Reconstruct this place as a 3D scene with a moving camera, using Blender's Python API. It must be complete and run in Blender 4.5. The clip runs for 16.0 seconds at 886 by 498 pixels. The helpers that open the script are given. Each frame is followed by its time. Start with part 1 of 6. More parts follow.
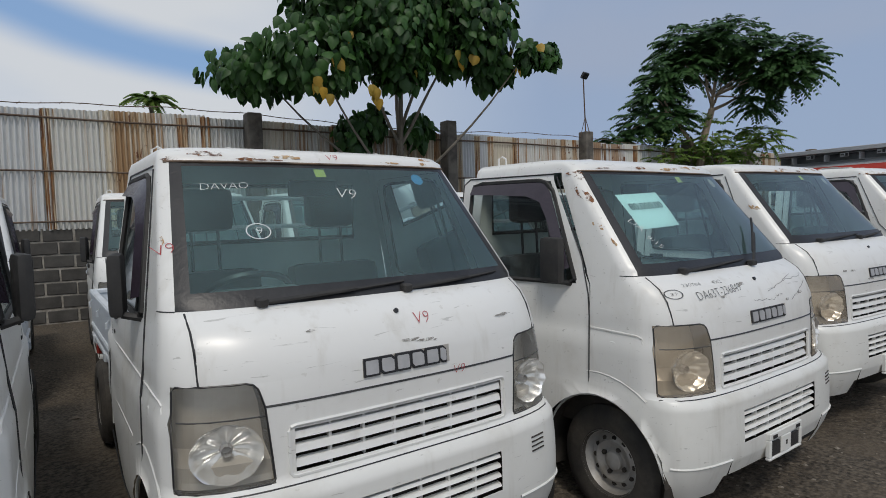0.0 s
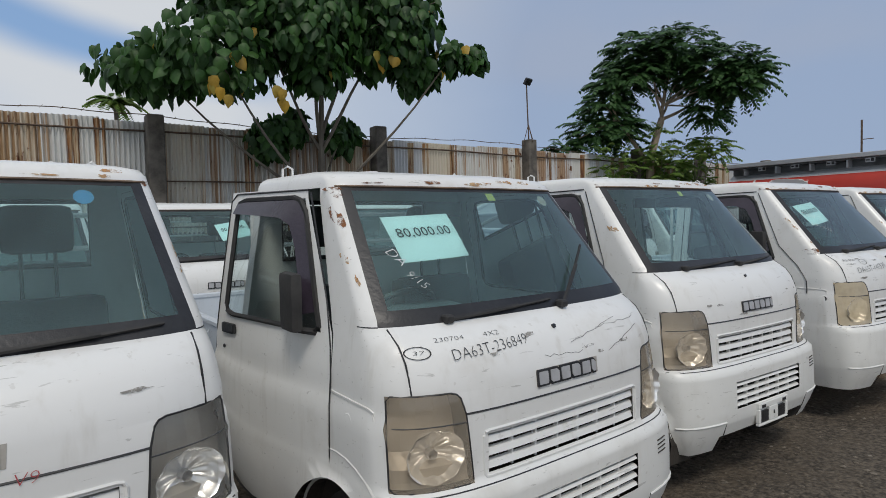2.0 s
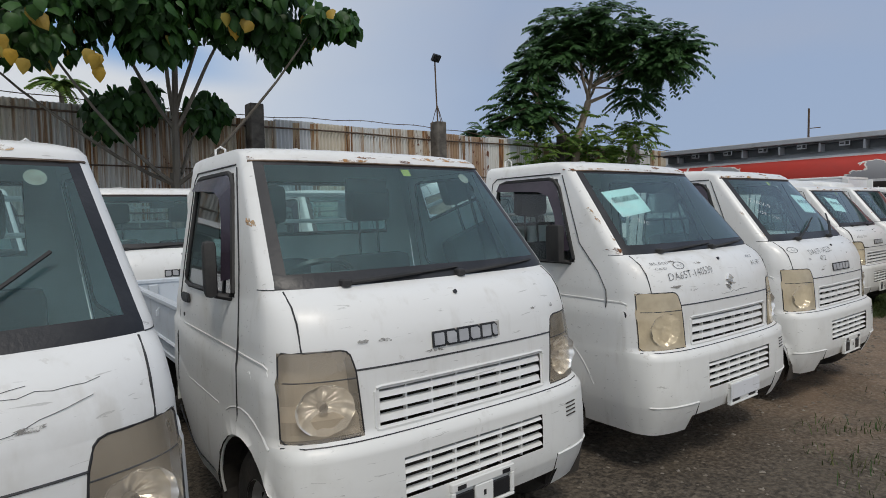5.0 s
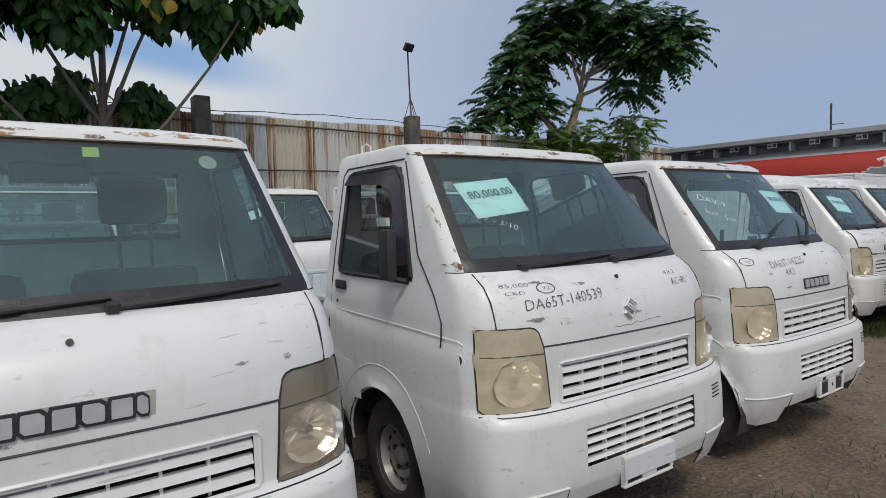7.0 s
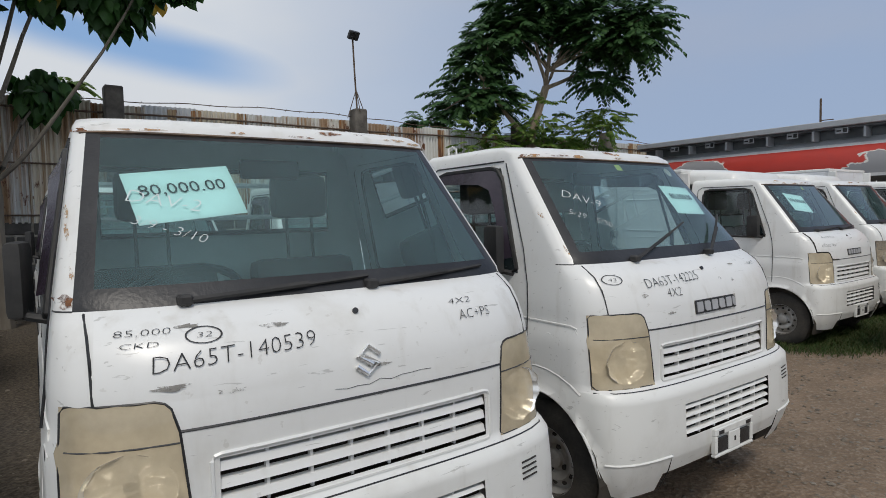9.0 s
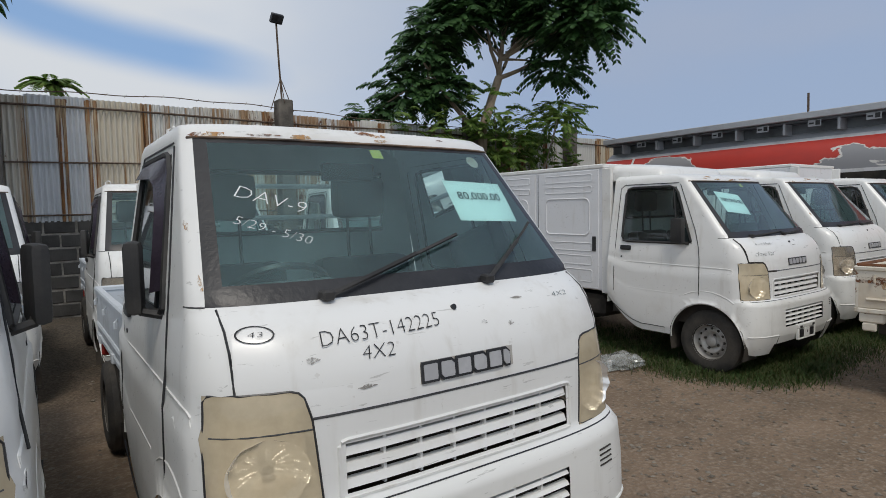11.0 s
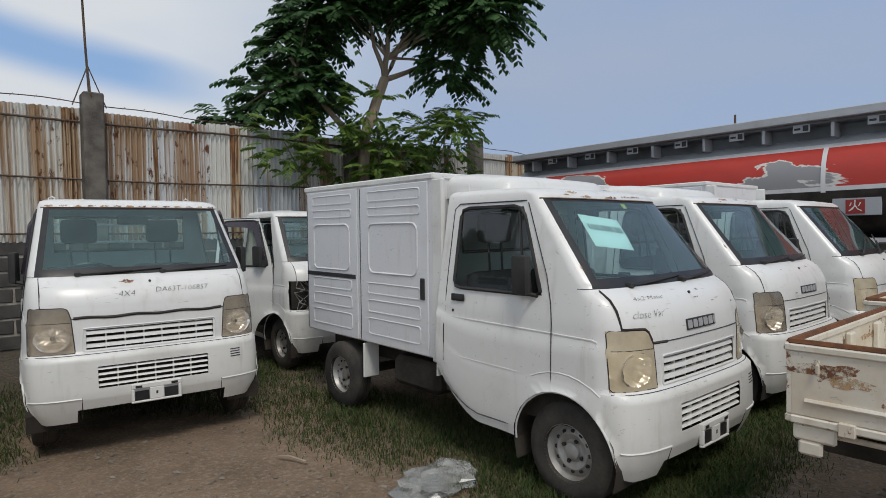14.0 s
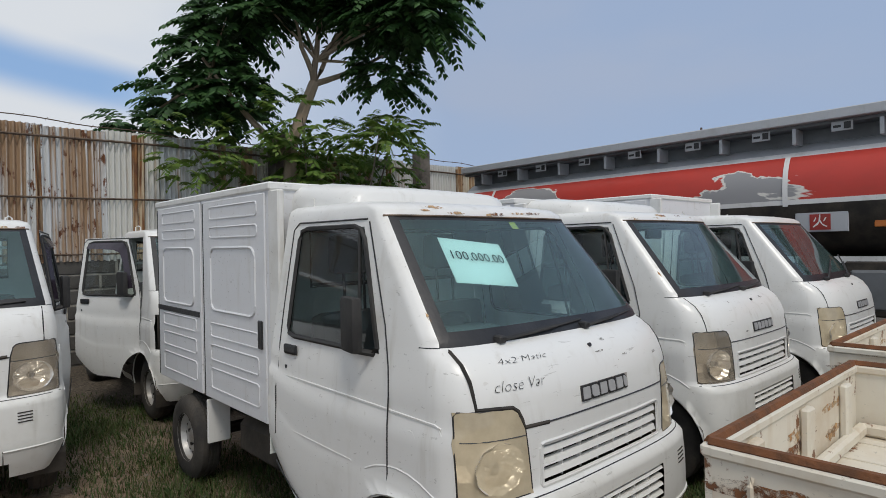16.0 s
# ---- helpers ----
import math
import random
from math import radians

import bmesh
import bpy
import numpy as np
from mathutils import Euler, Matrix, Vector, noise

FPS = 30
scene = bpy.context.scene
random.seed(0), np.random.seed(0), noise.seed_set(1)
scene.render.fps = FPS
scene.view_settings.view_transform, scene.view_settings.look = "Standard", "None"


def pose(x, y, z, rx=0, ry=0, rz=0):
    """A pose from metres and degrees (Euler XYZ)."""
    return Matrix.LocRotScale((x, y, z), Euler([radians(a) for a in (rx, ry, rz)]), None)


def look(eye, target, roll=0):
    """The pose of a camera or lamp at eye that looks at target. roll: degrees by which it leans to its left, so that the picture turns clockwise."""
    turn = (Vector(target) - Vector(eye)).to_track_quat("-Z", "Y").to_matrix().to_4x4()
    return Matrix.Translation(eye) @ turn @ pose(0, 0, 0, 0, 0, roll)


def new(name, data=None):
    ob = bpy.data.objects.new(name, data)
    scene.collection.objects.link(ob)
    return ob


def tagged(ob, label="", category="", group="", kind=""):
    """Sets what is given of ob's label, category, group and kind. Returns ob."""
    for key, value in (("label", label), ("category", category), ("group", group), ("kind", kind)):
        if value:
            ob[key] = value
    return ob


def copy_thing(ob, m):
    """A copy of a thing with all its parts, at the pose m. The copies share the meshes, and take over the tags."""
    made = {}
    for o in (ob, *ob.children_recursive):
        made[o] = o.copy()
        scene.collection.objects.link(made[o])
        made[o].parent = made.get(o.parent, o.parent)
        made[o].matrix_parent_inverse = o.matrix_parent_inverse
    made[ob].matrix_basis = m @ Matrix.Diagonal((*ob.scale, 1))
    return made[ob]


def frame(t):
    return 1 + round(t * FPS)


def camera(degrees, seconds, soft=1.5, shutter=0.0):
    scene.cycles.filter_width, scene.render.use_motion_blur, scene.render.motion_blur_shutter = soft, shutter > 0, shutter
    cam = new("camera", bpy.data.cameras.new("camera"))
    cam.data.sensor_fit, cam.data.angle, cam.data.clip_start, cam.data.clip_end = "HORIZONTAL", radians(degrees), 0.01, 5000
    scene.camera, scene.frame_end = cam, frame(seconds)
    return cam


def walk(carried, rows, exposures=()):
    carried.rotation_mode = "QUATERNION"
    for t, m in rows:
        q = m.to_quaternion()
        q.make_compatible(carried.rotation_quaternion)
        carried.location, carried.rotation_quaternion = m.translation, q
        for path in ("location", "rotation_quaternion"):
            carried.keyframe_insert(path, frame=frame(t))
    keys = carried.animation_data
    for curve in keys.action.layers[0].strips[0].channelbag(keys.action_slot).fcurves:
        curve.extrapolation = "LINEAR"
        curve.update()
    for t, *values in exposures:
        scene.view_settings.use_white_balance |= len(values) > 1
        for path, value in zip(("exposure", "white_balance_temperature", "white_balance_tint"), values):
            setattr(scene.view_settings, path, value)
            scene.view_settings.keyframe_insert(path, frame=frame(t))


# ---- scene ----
cam = camera(73.9, 16.0, soft=0.8)
METRES, EYE, TILT, LEAN, TURN = 10.73, 1.38, -3.05, 1.73, -33.2
ROWS = [
    (0.0, 0.0, 0.0, 0.0, 0.0, 0.0, -0.0),
    (0.5, 0.024, 0.0144, 0.0037, 0.37, 0.24, -0.17),
    (1.0, 0.0489, 0.0217, 0.0055, 0.14, 0.68, -0.28),
    (1.5, 0.0712, 0.0376, 0.0066, -1.12, 0.84, -0.27),
    (2.0, 0.0923, 0.0578, 0.011, -2.01, 0.66, -0.33),
    (2.5, 0.1173, 0.0729, 0.0116, -2.45, 0.37, -0.35),
    (3.0, 0.1401, 0.0872, 0.0127, -3.33, 0.05, -0.34),
    (3.5, 0.1648, 0.1097, 0.0147, -3.68, -0.05, -0.35),
    (4.0, 0.1915, 0.1236, 0.015, -4.07, -0.27, -0.33),
    (4.5, 0.2185, 0.1343, 0.0168, -4.7, -0.39, -0.35),
    (7.0, 0.3402, 0.2342, 0.0229, -2.33, -0.23, -0.44),
    (7.5, 0.3638, 0.2479, 0.0258, -2.27, -0.1, -0.38),
    (8.0, 0.3847, 0.2657, 0.0256, -2.95, -0.25, -0.34),
    (10.5, 0.5178, 0.367, 0.0347, -1.14, -0.36, -0.3),
    (11.0, 0.544, 0.3896, 0.0373, -2.23, -0.42, -0.29),
    (11.5, 0.5648, 0.4157, 0.0402, -3.54, -0.11, -0.33),
    (12.0, 0.596, 0.4391, 0.0412, -5.14, 0.46, -0.31),
    (12.5, 0.6188, 0.469, 0.0442, -6.7, 1.13, -0.25),
    (13.0, 0.6359, 0.4999, 0.05, -6.96, 1.64, -0.35),
    (13.5, 0.6558, 0.5314, 0.0509, -7.15, 1.93, -0.41),
    (14.0, 0.6713, 0.5579, 0.0538, -7.22, 1.64, -0.42),
    (14.5, 0.6833, 0.5827, 0.0549, -6.68, 1.87, -0.36),
    (15.0, 0.7078, 0.6005, 0.0566, -6.53, 1.92, -0.31),
    (15.5, 0.7292, 0.6167, 0.0592, -7.59, 2.46, -0.16),
    (16.0, 0.7466, 0.6349, 0.0652, -9.23, 3.06, -0.05),
]
TURN_ALL = pose(0, 0, EYE, TILT, LEAN, TURN)
walk(cam, [(t, TURN_ALL @ pose(METRES * x, METRES * y, METRES * z, 90 + pitch, roll, yaw)) for t, x, y, z, yaw, pitch, roll in ROWS],
     [(0.0, 0.03, 6780, 10), (3.5, 0.1, 6780, 10), (8.0, 0.12, 6780, 10), (11.0, 0.13, 6780, 10), (13.5, 0.15, 6780, 10), (16.0, 0.2, 6780, 10)])

# ---------------------------------------------------------------- sky and sun
world = bpy.data.worlds.new("sky")
scene.world = world
world.use_nodes = True
wn, wl = world.node_tree.nodes, world.node_tree.links
wn.clear()
w_out = wn.new("ShaderNodeOutputWorld")
w_bg = wn.new("ShaderNodeBackground")
w_bg.inputs["Strength"].default_value = 0.092
w_sky = wn.new("ShaderNodeTexSky")
w_sky.sky_type = "NISHITA"
w_sky.sun_disc = False
w_sky.sun_elevation = radians(52)
w_sky.sun_rotation = radians(204)
w_sky.air_density, w_sky.dust_density, w_sky.ozone_density = 1.0, 1.0, 3.0
w_tc = wn.new("ShaderNodeTexCoord")
w_map = wn.new("ShaderNodeMapping")
w_map.inputs["Rotation"].default_value = (0.0, radians(24), radians(35))
w_map.inputs["Scale"].default_value = (1.0, 1.0, 2.6)
w_noise = wn.new("ShaderNodeTexNoise")
w_noise.inputs["Scale"].default_value = 1.9
w_noise.inputs["Detail"].default_value = 5.0
w_noise.inputs["Roughness"].default_value = 0.45
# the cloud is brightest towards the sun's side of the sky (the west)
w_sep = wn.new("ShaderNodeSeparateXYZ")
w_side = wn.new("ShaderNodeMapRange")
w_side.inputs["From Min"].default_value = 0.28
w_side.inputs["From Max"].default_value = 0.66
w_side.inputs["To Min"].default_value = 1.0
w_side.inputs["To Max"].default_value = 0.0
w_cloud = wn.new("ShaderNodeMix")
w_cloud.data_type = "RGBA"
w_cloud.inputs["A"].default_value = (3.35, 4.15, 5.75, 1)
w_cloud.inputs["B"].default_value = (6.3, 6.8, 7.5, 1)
w_mix = wn.new("ShaderNodeMix")
w_mix.data_type = "RGBA"
w_blue = wn.new("ShaderNodeMix")
w_blue.data_type = "RGBA"
w_blue.inputs["Factor"].default_value = 0.7
w_blue.inputs["B"].default_value = (1.9, 3.9, 7.4, 1)


def sky_math(op, a, b, clamp=False):
    m = wn.new("ShaderNodeMath")
    m.operation, m.use_clamp = op, clamp
    for k, v in enumerate((a, b)):
        if isinstance(v, (int, float)):
            m.inputs[k].default_value = v
        else:
            wl.new(v, m.inputs[k])
    return m.outputs[0]


def sky_step(v, lo, hi):
    r = wn.new("ShaderNodeMapRange")
    r.interpolation_type = "SMOOTHSTEP"
    r.inputs["From Min"].default_value, r.inputs["From Max"].default_value = lo, hi
    wl.new(v, r.inputs["Value"])
    return r.outputs["Result"]


wl.new(w_tc.outputs["Generated"], w_map.inputs["Vector"])
wl.new(w_map.outputs["Vector"], w_noise.inputs["Vector"])
wl.new(w_tc.outputs["Generated"], w_sep.inputs["Vector"])
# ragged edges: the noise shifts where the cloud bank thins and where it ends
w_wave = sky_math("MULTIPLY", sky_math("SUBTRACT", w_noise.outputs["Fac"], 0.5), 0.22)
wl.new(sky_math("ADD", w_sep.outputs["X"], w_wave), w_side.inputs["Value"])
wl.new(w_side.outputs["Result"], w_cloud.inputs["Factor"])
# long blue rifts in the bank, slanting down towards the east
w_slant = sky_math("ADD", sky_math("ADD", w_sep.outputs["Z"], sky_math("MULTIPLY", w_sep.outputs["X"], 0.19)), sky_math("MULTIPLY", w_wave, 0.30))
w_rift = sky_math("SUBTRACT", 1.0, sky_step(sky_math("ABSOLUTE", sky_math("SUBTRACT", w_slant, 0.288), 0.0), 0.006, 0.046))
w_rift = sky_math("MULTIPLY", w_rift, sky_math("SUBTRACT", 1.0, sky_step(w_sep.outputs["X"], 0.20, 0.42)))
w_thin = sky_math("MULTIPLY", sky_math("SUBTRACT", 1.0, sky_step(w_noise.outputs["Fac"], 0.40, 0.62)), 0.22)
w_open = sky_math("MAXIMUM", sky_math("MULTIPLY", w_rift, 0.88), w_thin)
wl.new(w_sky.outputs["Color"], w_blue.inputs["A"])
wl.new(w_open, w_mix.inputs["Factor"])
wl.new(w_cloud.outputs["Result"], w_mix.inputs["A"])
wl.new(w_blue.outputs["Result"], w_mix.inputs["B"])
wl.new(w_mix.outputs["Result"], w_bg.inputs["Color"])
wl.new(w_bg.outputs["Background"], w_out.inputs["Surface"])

sun = new("sun", bpy.data.lights.new("sun", "SUN"))
sun.data.energy, sun.data.angle, sun.data.color = 1.3, radians(14), (1.0, 0.96, 0.9)
sun.matrix_world = look((0, 0, 30), (9, 19, 0))


# ---------------------------------------------------------------- materials
def material(name):
    m = bpy.data.materials.new(name)
    m.use_nodes = True
    nt = m.node_tree
    return m, nt, nt.nodes["Principled BSDF"], nt.nodes["Material Output"]


def coords(nt, vary=True, scale=(1, 1, 1)):
    """Object coordinates, shifted by each object's random number."""
    tc = nt.nodes.new("ShaderNodeTexCoord")
    mp = nt.nodes.new("ShaderNodeMapping")
    mp.inputs["Scale"].default_value = scale
    nt.links.new(tc.outputs["Object"], mp.inputs["Vector"])
    if vary:
        oi = nt.nodes.new("ShaderNodeObjectInfo")
        mul = nt.nodes.new("ShaderNodeMath")
        mul.operation = "MULTIPLY"
        mul.inputs[1].default_value = 37.0
        nt.links.new(oi.outputs["Random"], mul.inputs[0])
        nt.links.new(mul.outputs[0], mp.inputs["Location"])
    return mp.outputs["Vector"]


def noise_tex(nt, vec, scale, detail=4.0, rough=0.55, distort=0.0):
    n = nt.nodes.new("ShaderNodeTexNoise")
    n.inputs["Scale"].default_value = scale
    n.inputs["Detail"].default_value = detail
    n.inputs["Roughness"].default_value = rough
    n.inputs["Distortion"].default_value = distort
    if vec is not None:
        nt.links.new(vec, n.inputs["Vector"])
    return n.outputs["Fac"]


def ramp(nt, fac, lo, hi):
    r = nt.nodes.new("ShaderNodeMapRange")
    r.interpolation_type = "SMOOTHSTEP"
    r.inputs["From Min"].default_value, r.inputs["From Max"].default_value = lo, hi
    nt.links.new(fac, r.inputs["Value"])
    return r.outputs["Result"]


def times(nt, a, b):
    m = nt.nodes.new("ShaderNodeMath")
    m.operation = "MULTIPLY"
    nt.links.new(a, m.inputs[0])
    if isinstance(b, (int, float)):
        m.inputs[1].default_value = b
    else:
        nt.links.new(b, m.inputs[1])
    return m.outputs[0]


def blend(nt, fac, a, b):
    m = nt.nodes.new("ShaderNodeMix")
    m.data_type = "RGBA"
    if isinstance(fac, (int, float)):
        m.inputs["Factor"].default_value = fac
    else:
        nt.links.new(fac, m.inputs["Factor"])
    for key, v in (("A", a), ("B", b)):
        if isinstance(v, tuple):
            m.inputs[key].default_value = (*v, 1)
        else:
            nt.links.new(v, m.inputs[key])
    return m.outputs["Result"]


def bumped(nt, bsdf, height, strength, dist=0.01):
    b = nt.nodes.new("ShaderNodeBump")
    b.inputs["Strength"].default_value = strength
    b.inputs["Distance"].default_value = dist
    nt.links.new(height, b.inputs["Height"])
    nt.links.new(b.outputs["Normal"], bsdf.inputs["Normal"])


def plain(name, a, b, scale, rough, metal=0.0, bump=0.15, fine=60.0, stretch=(1, 1, 1)):
    """Two tones in broad patches, with fine grain in the relief and the gloss."""
    m, nt, bs, out = material(name)
    v = coords(nt, True, stretch)
    broad = noise_tex(nt, v, scale, 5)
    grain = noise_tex(nt, v, fine, 3)
    c = blend(nt, ramp(nt, broad, 0.3, 0.7), a, b)
    c2 = blend(nt, ramp(nt, grain, 0.35, 0.75), c, tuple(0.8 * x for x in a))
    nt.links.new(blend(nt, 0.3, c, c2), bs.inputs["Base Color"])
    bs.inputs["Roughness"].default_value = rough
    bs.inputs["Metallic"].default_value = metal
    if bump:
        bumped(nt, bs, grain, bump)
    return m


def paint(name, base, dirt, rust_from=0.74, dirt_from=0.52, rough=0.33):
    """Old car paint: dulled, with dirt streaks, small scuffs and rust chips."""
    m, nt, bs, out = material(name)
    v = coords(nt)
    v2 = coords(nt, True, (9, 9, 1.3))
    v3 = coords(nt, True, (3, 14, 30))
    cloudy = ramp(nt, noise_tex(nt, v, 2.6, 6, 0.6), dirt_from, dirt_from + 0.3)
    streak = ramp(nt, noise_tex(nt, v2, 1.6, 4), 0.54, 0.82)
    scuff = ramp(nt, noise_tex(nt, v3, 2.4, 5, 0.6, 0.6), 0.645, 0.69)
    speck = ramp(nt, noise_tex(nt, v, 26, 3, 0.6), 0.67, 0.72)
    rust = ramp(nt, noise_tex(nt, v, 5.5, 8, 0.68), rust_from, rust_from + 0.035)
    c = blend(nt, times(nt, cloudy, 0.52), base, dirt)
    c = blend(nt, times(nt, streak, 0.45), c, dirt)
    c = blend(nt, times(nt, scuff, 0.4), c, (0.22, 0.21, 0.19))
    c = blend(nt, times(nt, speck, 0.2), c, (0.3, 0.26, 0.2))
    c = blend(nt, rust, c, (0.20, 0.085, 0.035))
    nt.links.new(c, bs.inputs["Base Color"])
    r = nt.nodes.new("ShaderNodeMapRange")
    r.inputs["To Min"].default_value, r.inputs["To Max"].default_value = rough, rough + 0.4
    nt.links.new(cloudy, r.inputs["Value"])
    nt.links.new(r.outputs["Result"], bs.inputs["Roughness"])
    bs.inputs["Coat Weight"].default_value = 0.25
    bs.inputs["Coat Roughness"].default_value = 0.25
    bumped(nt, bs, noise_tex(nt, v, 6, 3), 0.06, 0.02)
    return m


def sheet_glass(name, tint, dust_veil=0.1, veil_col=(0.5, 0.52, 0.5), blur=0.02, uneven=0.5, ior=1.55):
    """A thin pane: tinted see-through, mirror gloss by angle, and a diffuse film: dust, and on the windscreen a painted
    sky veil.
    """
    m, nt, bs, out = material(name)
    nt.nodes.remove(bs)
    tr = nt.nodes.new("ShaderNodeBsdfTransparent")
    tr.inputs["Color"].default_value = (*tint, 1)
    gl = nt.nodes.new("ShaderNodeBsdfGlossy")
    gl.inputs["Roughness"].default_value = blur
    gl.inputs["Color"].default_value = (0.95, 0.97, 1, 1)
    df = nt.nodes.new("ShaderNodeBsdfDiffuse")
    df.inputs["Color"].default_value = (*veil_col, 1)
    fr = nt.nodes.new("ShaderNodeFresnel")
    fr.inputs["IOR"].default_value = ior
    v = coords(nt)
    film = nt.nodes.new("ShaderNodeMapRange")
    film.inputs["From Min"].default_value, film.inputs["From Max"].default_value = 0.25, 0.75
    film.inputs["To Min"].default_value, film.inputs["To Max"].default_value = dust_veil * (1 - uneven), dust_veil * (1 + uneven)
    nt.links.new(noise_tex(nt, v, 5, 6, 0.62), film.inputs["Value"])
    m1, m2 = nt.nodes.new("ShaderNodeMixShader"), nt.nodes.new("ShaderNodeMixShader")
    nt.links.new(film.outputs["Result"], m1.inputs[0])
    nt.links.new(tr.outputs[0], m1.inputs[1])
    nt.links.new(df.outputs[0], m1.inputs[2])
    nt.links.new(fr.outputs[0], m2.inputs[0])
    nt.links.new(m1.outputs[0], m2.inputs[1])
    nt.links.new(gl.outputs[0], m2.inputs[2])
    nt.links.new(m2.outputs[0], out.inputs["Surface"])
    return m


WHITE = paint("old_white_paint", (0.765, 0.765, 0.745), (0.50, 0.47, 0.41))
CREAM = paint("rusted_cream_paint", (0.71, 0.67, 0.58), (0.50, 0.37, 0.23), 0.595, 0.42, 0.5)
PANEL = paint("grey_white_panel", (0.72, 0.73, 0.75), (0.52, 0.5, 0.46), 0.80, 0.55, 0.45)
BUMPER = paint("bumper_plastic", (0.76, 0.76, 0.73), (0.5, 0.48, 0.43), 0.9, 0.5, 0.42)
BLACK = plain("black_rubber", (0.018, 0.018, 0.019), (0.04, 0.038, 0.036), 6, 0.65)
TRIM = plain("black_trim", (0.012, 0.012, 0.014), (0.03, 0.03, 0.032), 5, 0.4)
TYRE = plain("dusty_tyre", (0.025, 0.024, 0.023), (0.075, 0.066, 0.055), 5, 0.85, 0, 0.3)
STEEL = plain("wheel_steel", (0.52, 0.52, 0.51), (0.33, 0.30, 0.26), 8, 0.42, 0.3)
# underbody black; also the painted shade of tank belly and grille backings
CHASSIS_AND_SHADE = plain("underbody", (0.02, 0.018, 0.016), (0.06, 0.05, 0.04), 5, 0.8)
DASH = plain("dashboard", (0.10, 0.12, 0.125), (0.14, 0.16, 0.16), 3, 0.6)
SEAT = plain("seat_cloth", (0.045, 0.048, 0.052), (0.075, 0.075, 0.075), 4, 0.85)
LINING = plain("cab_lining", (0.76, 0.79, 0.76), (0.64, 0.67, 0.63), 3, 0.7)
# teal film: dust plus the sky's reflected veil, put in as diffuse colour
GLASS = sheet_glass("windscreen_glass", (0.71, 0.92, 0.92), 0.10, (0.32, 0.54, 0.54), 0.02, 0.5)
SIDE_GLASS = sheet_glass("side_glass", (0.70, 0.78, 0.77), 0.03)
LENS_CLEAR = sheet_glass("clear_lens", (0.97, 0.97, 0.95), 0.16, (0.62, 0.60, 0.55), 0.06, 0.4, 1.35)
LENS_BROWN = sheet_glass("hazed_lens", (0.95, 0.87, 0.75), 0.26, (0.74, 0.64, 0.51), 0.04, 0.35, 1.5)
LENS_YELLOW = sheet_glass("yellowed_lens", (0.97, 0.88, 0.72), 0.55, (0.80, 0.68, 0.48), 0.04, 0.3, 1.5)
CHROME = plain("reflector", (0.95, 0.95, 0.94), (0.90, 0.90, 0.89), 10, 0.22, 0.7, 0.03)
SILVER = plain("badge_silver", (0.50, 0.50, 0.51), (0.42, 0.42, 0.43), 20, 0.4, 0.2, 0)
PAPER = plain("pale_green_paper", (0.90, 0.96, 0.94), (0.86, 0.93, 0.91), 4, 0.8, 0, 0.05)
INK = plain("black_marker", (0.015, 0.015, 0.016), (0.04, 0.04, 0.042), 30, 0.7, 0, 0)
RED_INK = plain("red_marker", (0.45, 0.06, 0.07), (0.40, 0.10, 0.10), 30, 0.7, 0, 0)
CHALK = plain("white_marker", (0.75, 0.78, 0.78), (0.6, 0.64, 0.65), 30, 0.8, 0, 0)
GREY_INK = plain("print_grey", (0.06, 0.09, 0.09), (0.08, 0.11, 0.11), 30, 0.7, 0, 0)
VISOR = plain("smoked_plastic", (0.03, 0.024, 0.035), (0.045, 0.035, 0.05), 5, 0.25)
RUST = plain("rust", (0.20, 0.075, 0.028), (0.10, 0.045, 0.022), 14, 0.9, 0, 0.5)
def stain(name, a, b):
    """Rust that soaks into the paint: its rim breaks up into specks."""
    m, nt, bs, out = material(name)
    v = coords(nt)
    n = noise_tex(nt, v, 34, 6, 0.7)
    nt.links.new(blend(nt, ramp(nt, noise_tex(nt, v, 12, 4), 0.35, 0.65), a, b), bs.inputs["Base Color"])
    bs.inputs["Roughness"].default_value = 0.9
    tr = nt.nodes.new("ShaderNodeBsdfTransparent")
    mx = nt.nodes.new("ShaderNodeMixShader")
    nt.links.new(ramp(nt, n, 0.40, 0.60), mx.inputs[0])
    nt.links.new(tr.outputs[0], mx.inputs[1])
    nt.links.new(bs.outputs[0], mx.inputs[2])
    nt.links.new(mx.outputs[0], out.inputs["Surface"])
    return m


RUST_SPOT = stain("rust_stain", (0.24, 0.10, 0.04), (0.13, 0.055, 0.03))
RUST_LIGHT = stain("orange_rust_stain", (0.44, 0.23, 0.09), (0.50, 0.35, 0.20))
STICK_Y = plain("yellow_sticker", (0.62, 0.60, 0.16), (0.55, 0.53, 0.14), 20, 0.6, 0, 0)
STICK_B = plain("blue_sticker", (0.08, 0.30, 0.55), (0.10, 0.34, 0.58), 20, 0.6, 0, 0)
STICK_W = plain("faded_sticker", (0.55, 0.48, 0.42), (0.42, 0.33, 0.27), 25, 0.7, 0, 0)


# ---------------------------------------------------------------- mesh helpers
def mesh_part(name, verts, faces, mat, parent=None, label="", smooth=False):
    me = bpy.data.meshes.new(name)
    me.from_pydata([tuple(v) for v in verts], [], faces)
    me.validate()
    bm = bmesh.new()
    bm.from_mesh(me)
    bmesh.ops.recalc_face_normals(bm, faces=bm.faces)
    bm.to_mesh(me)
    bm.free()
    me.materials.append(mat)
    if smooth:
        me.polygons.foreach_set("use_smooth", [True] * len(me.polygons))
    ob = new(name, me)
    if parent is not None:
        ob.parent = parent
    if label:
        tagged(ob, label)
    return ob


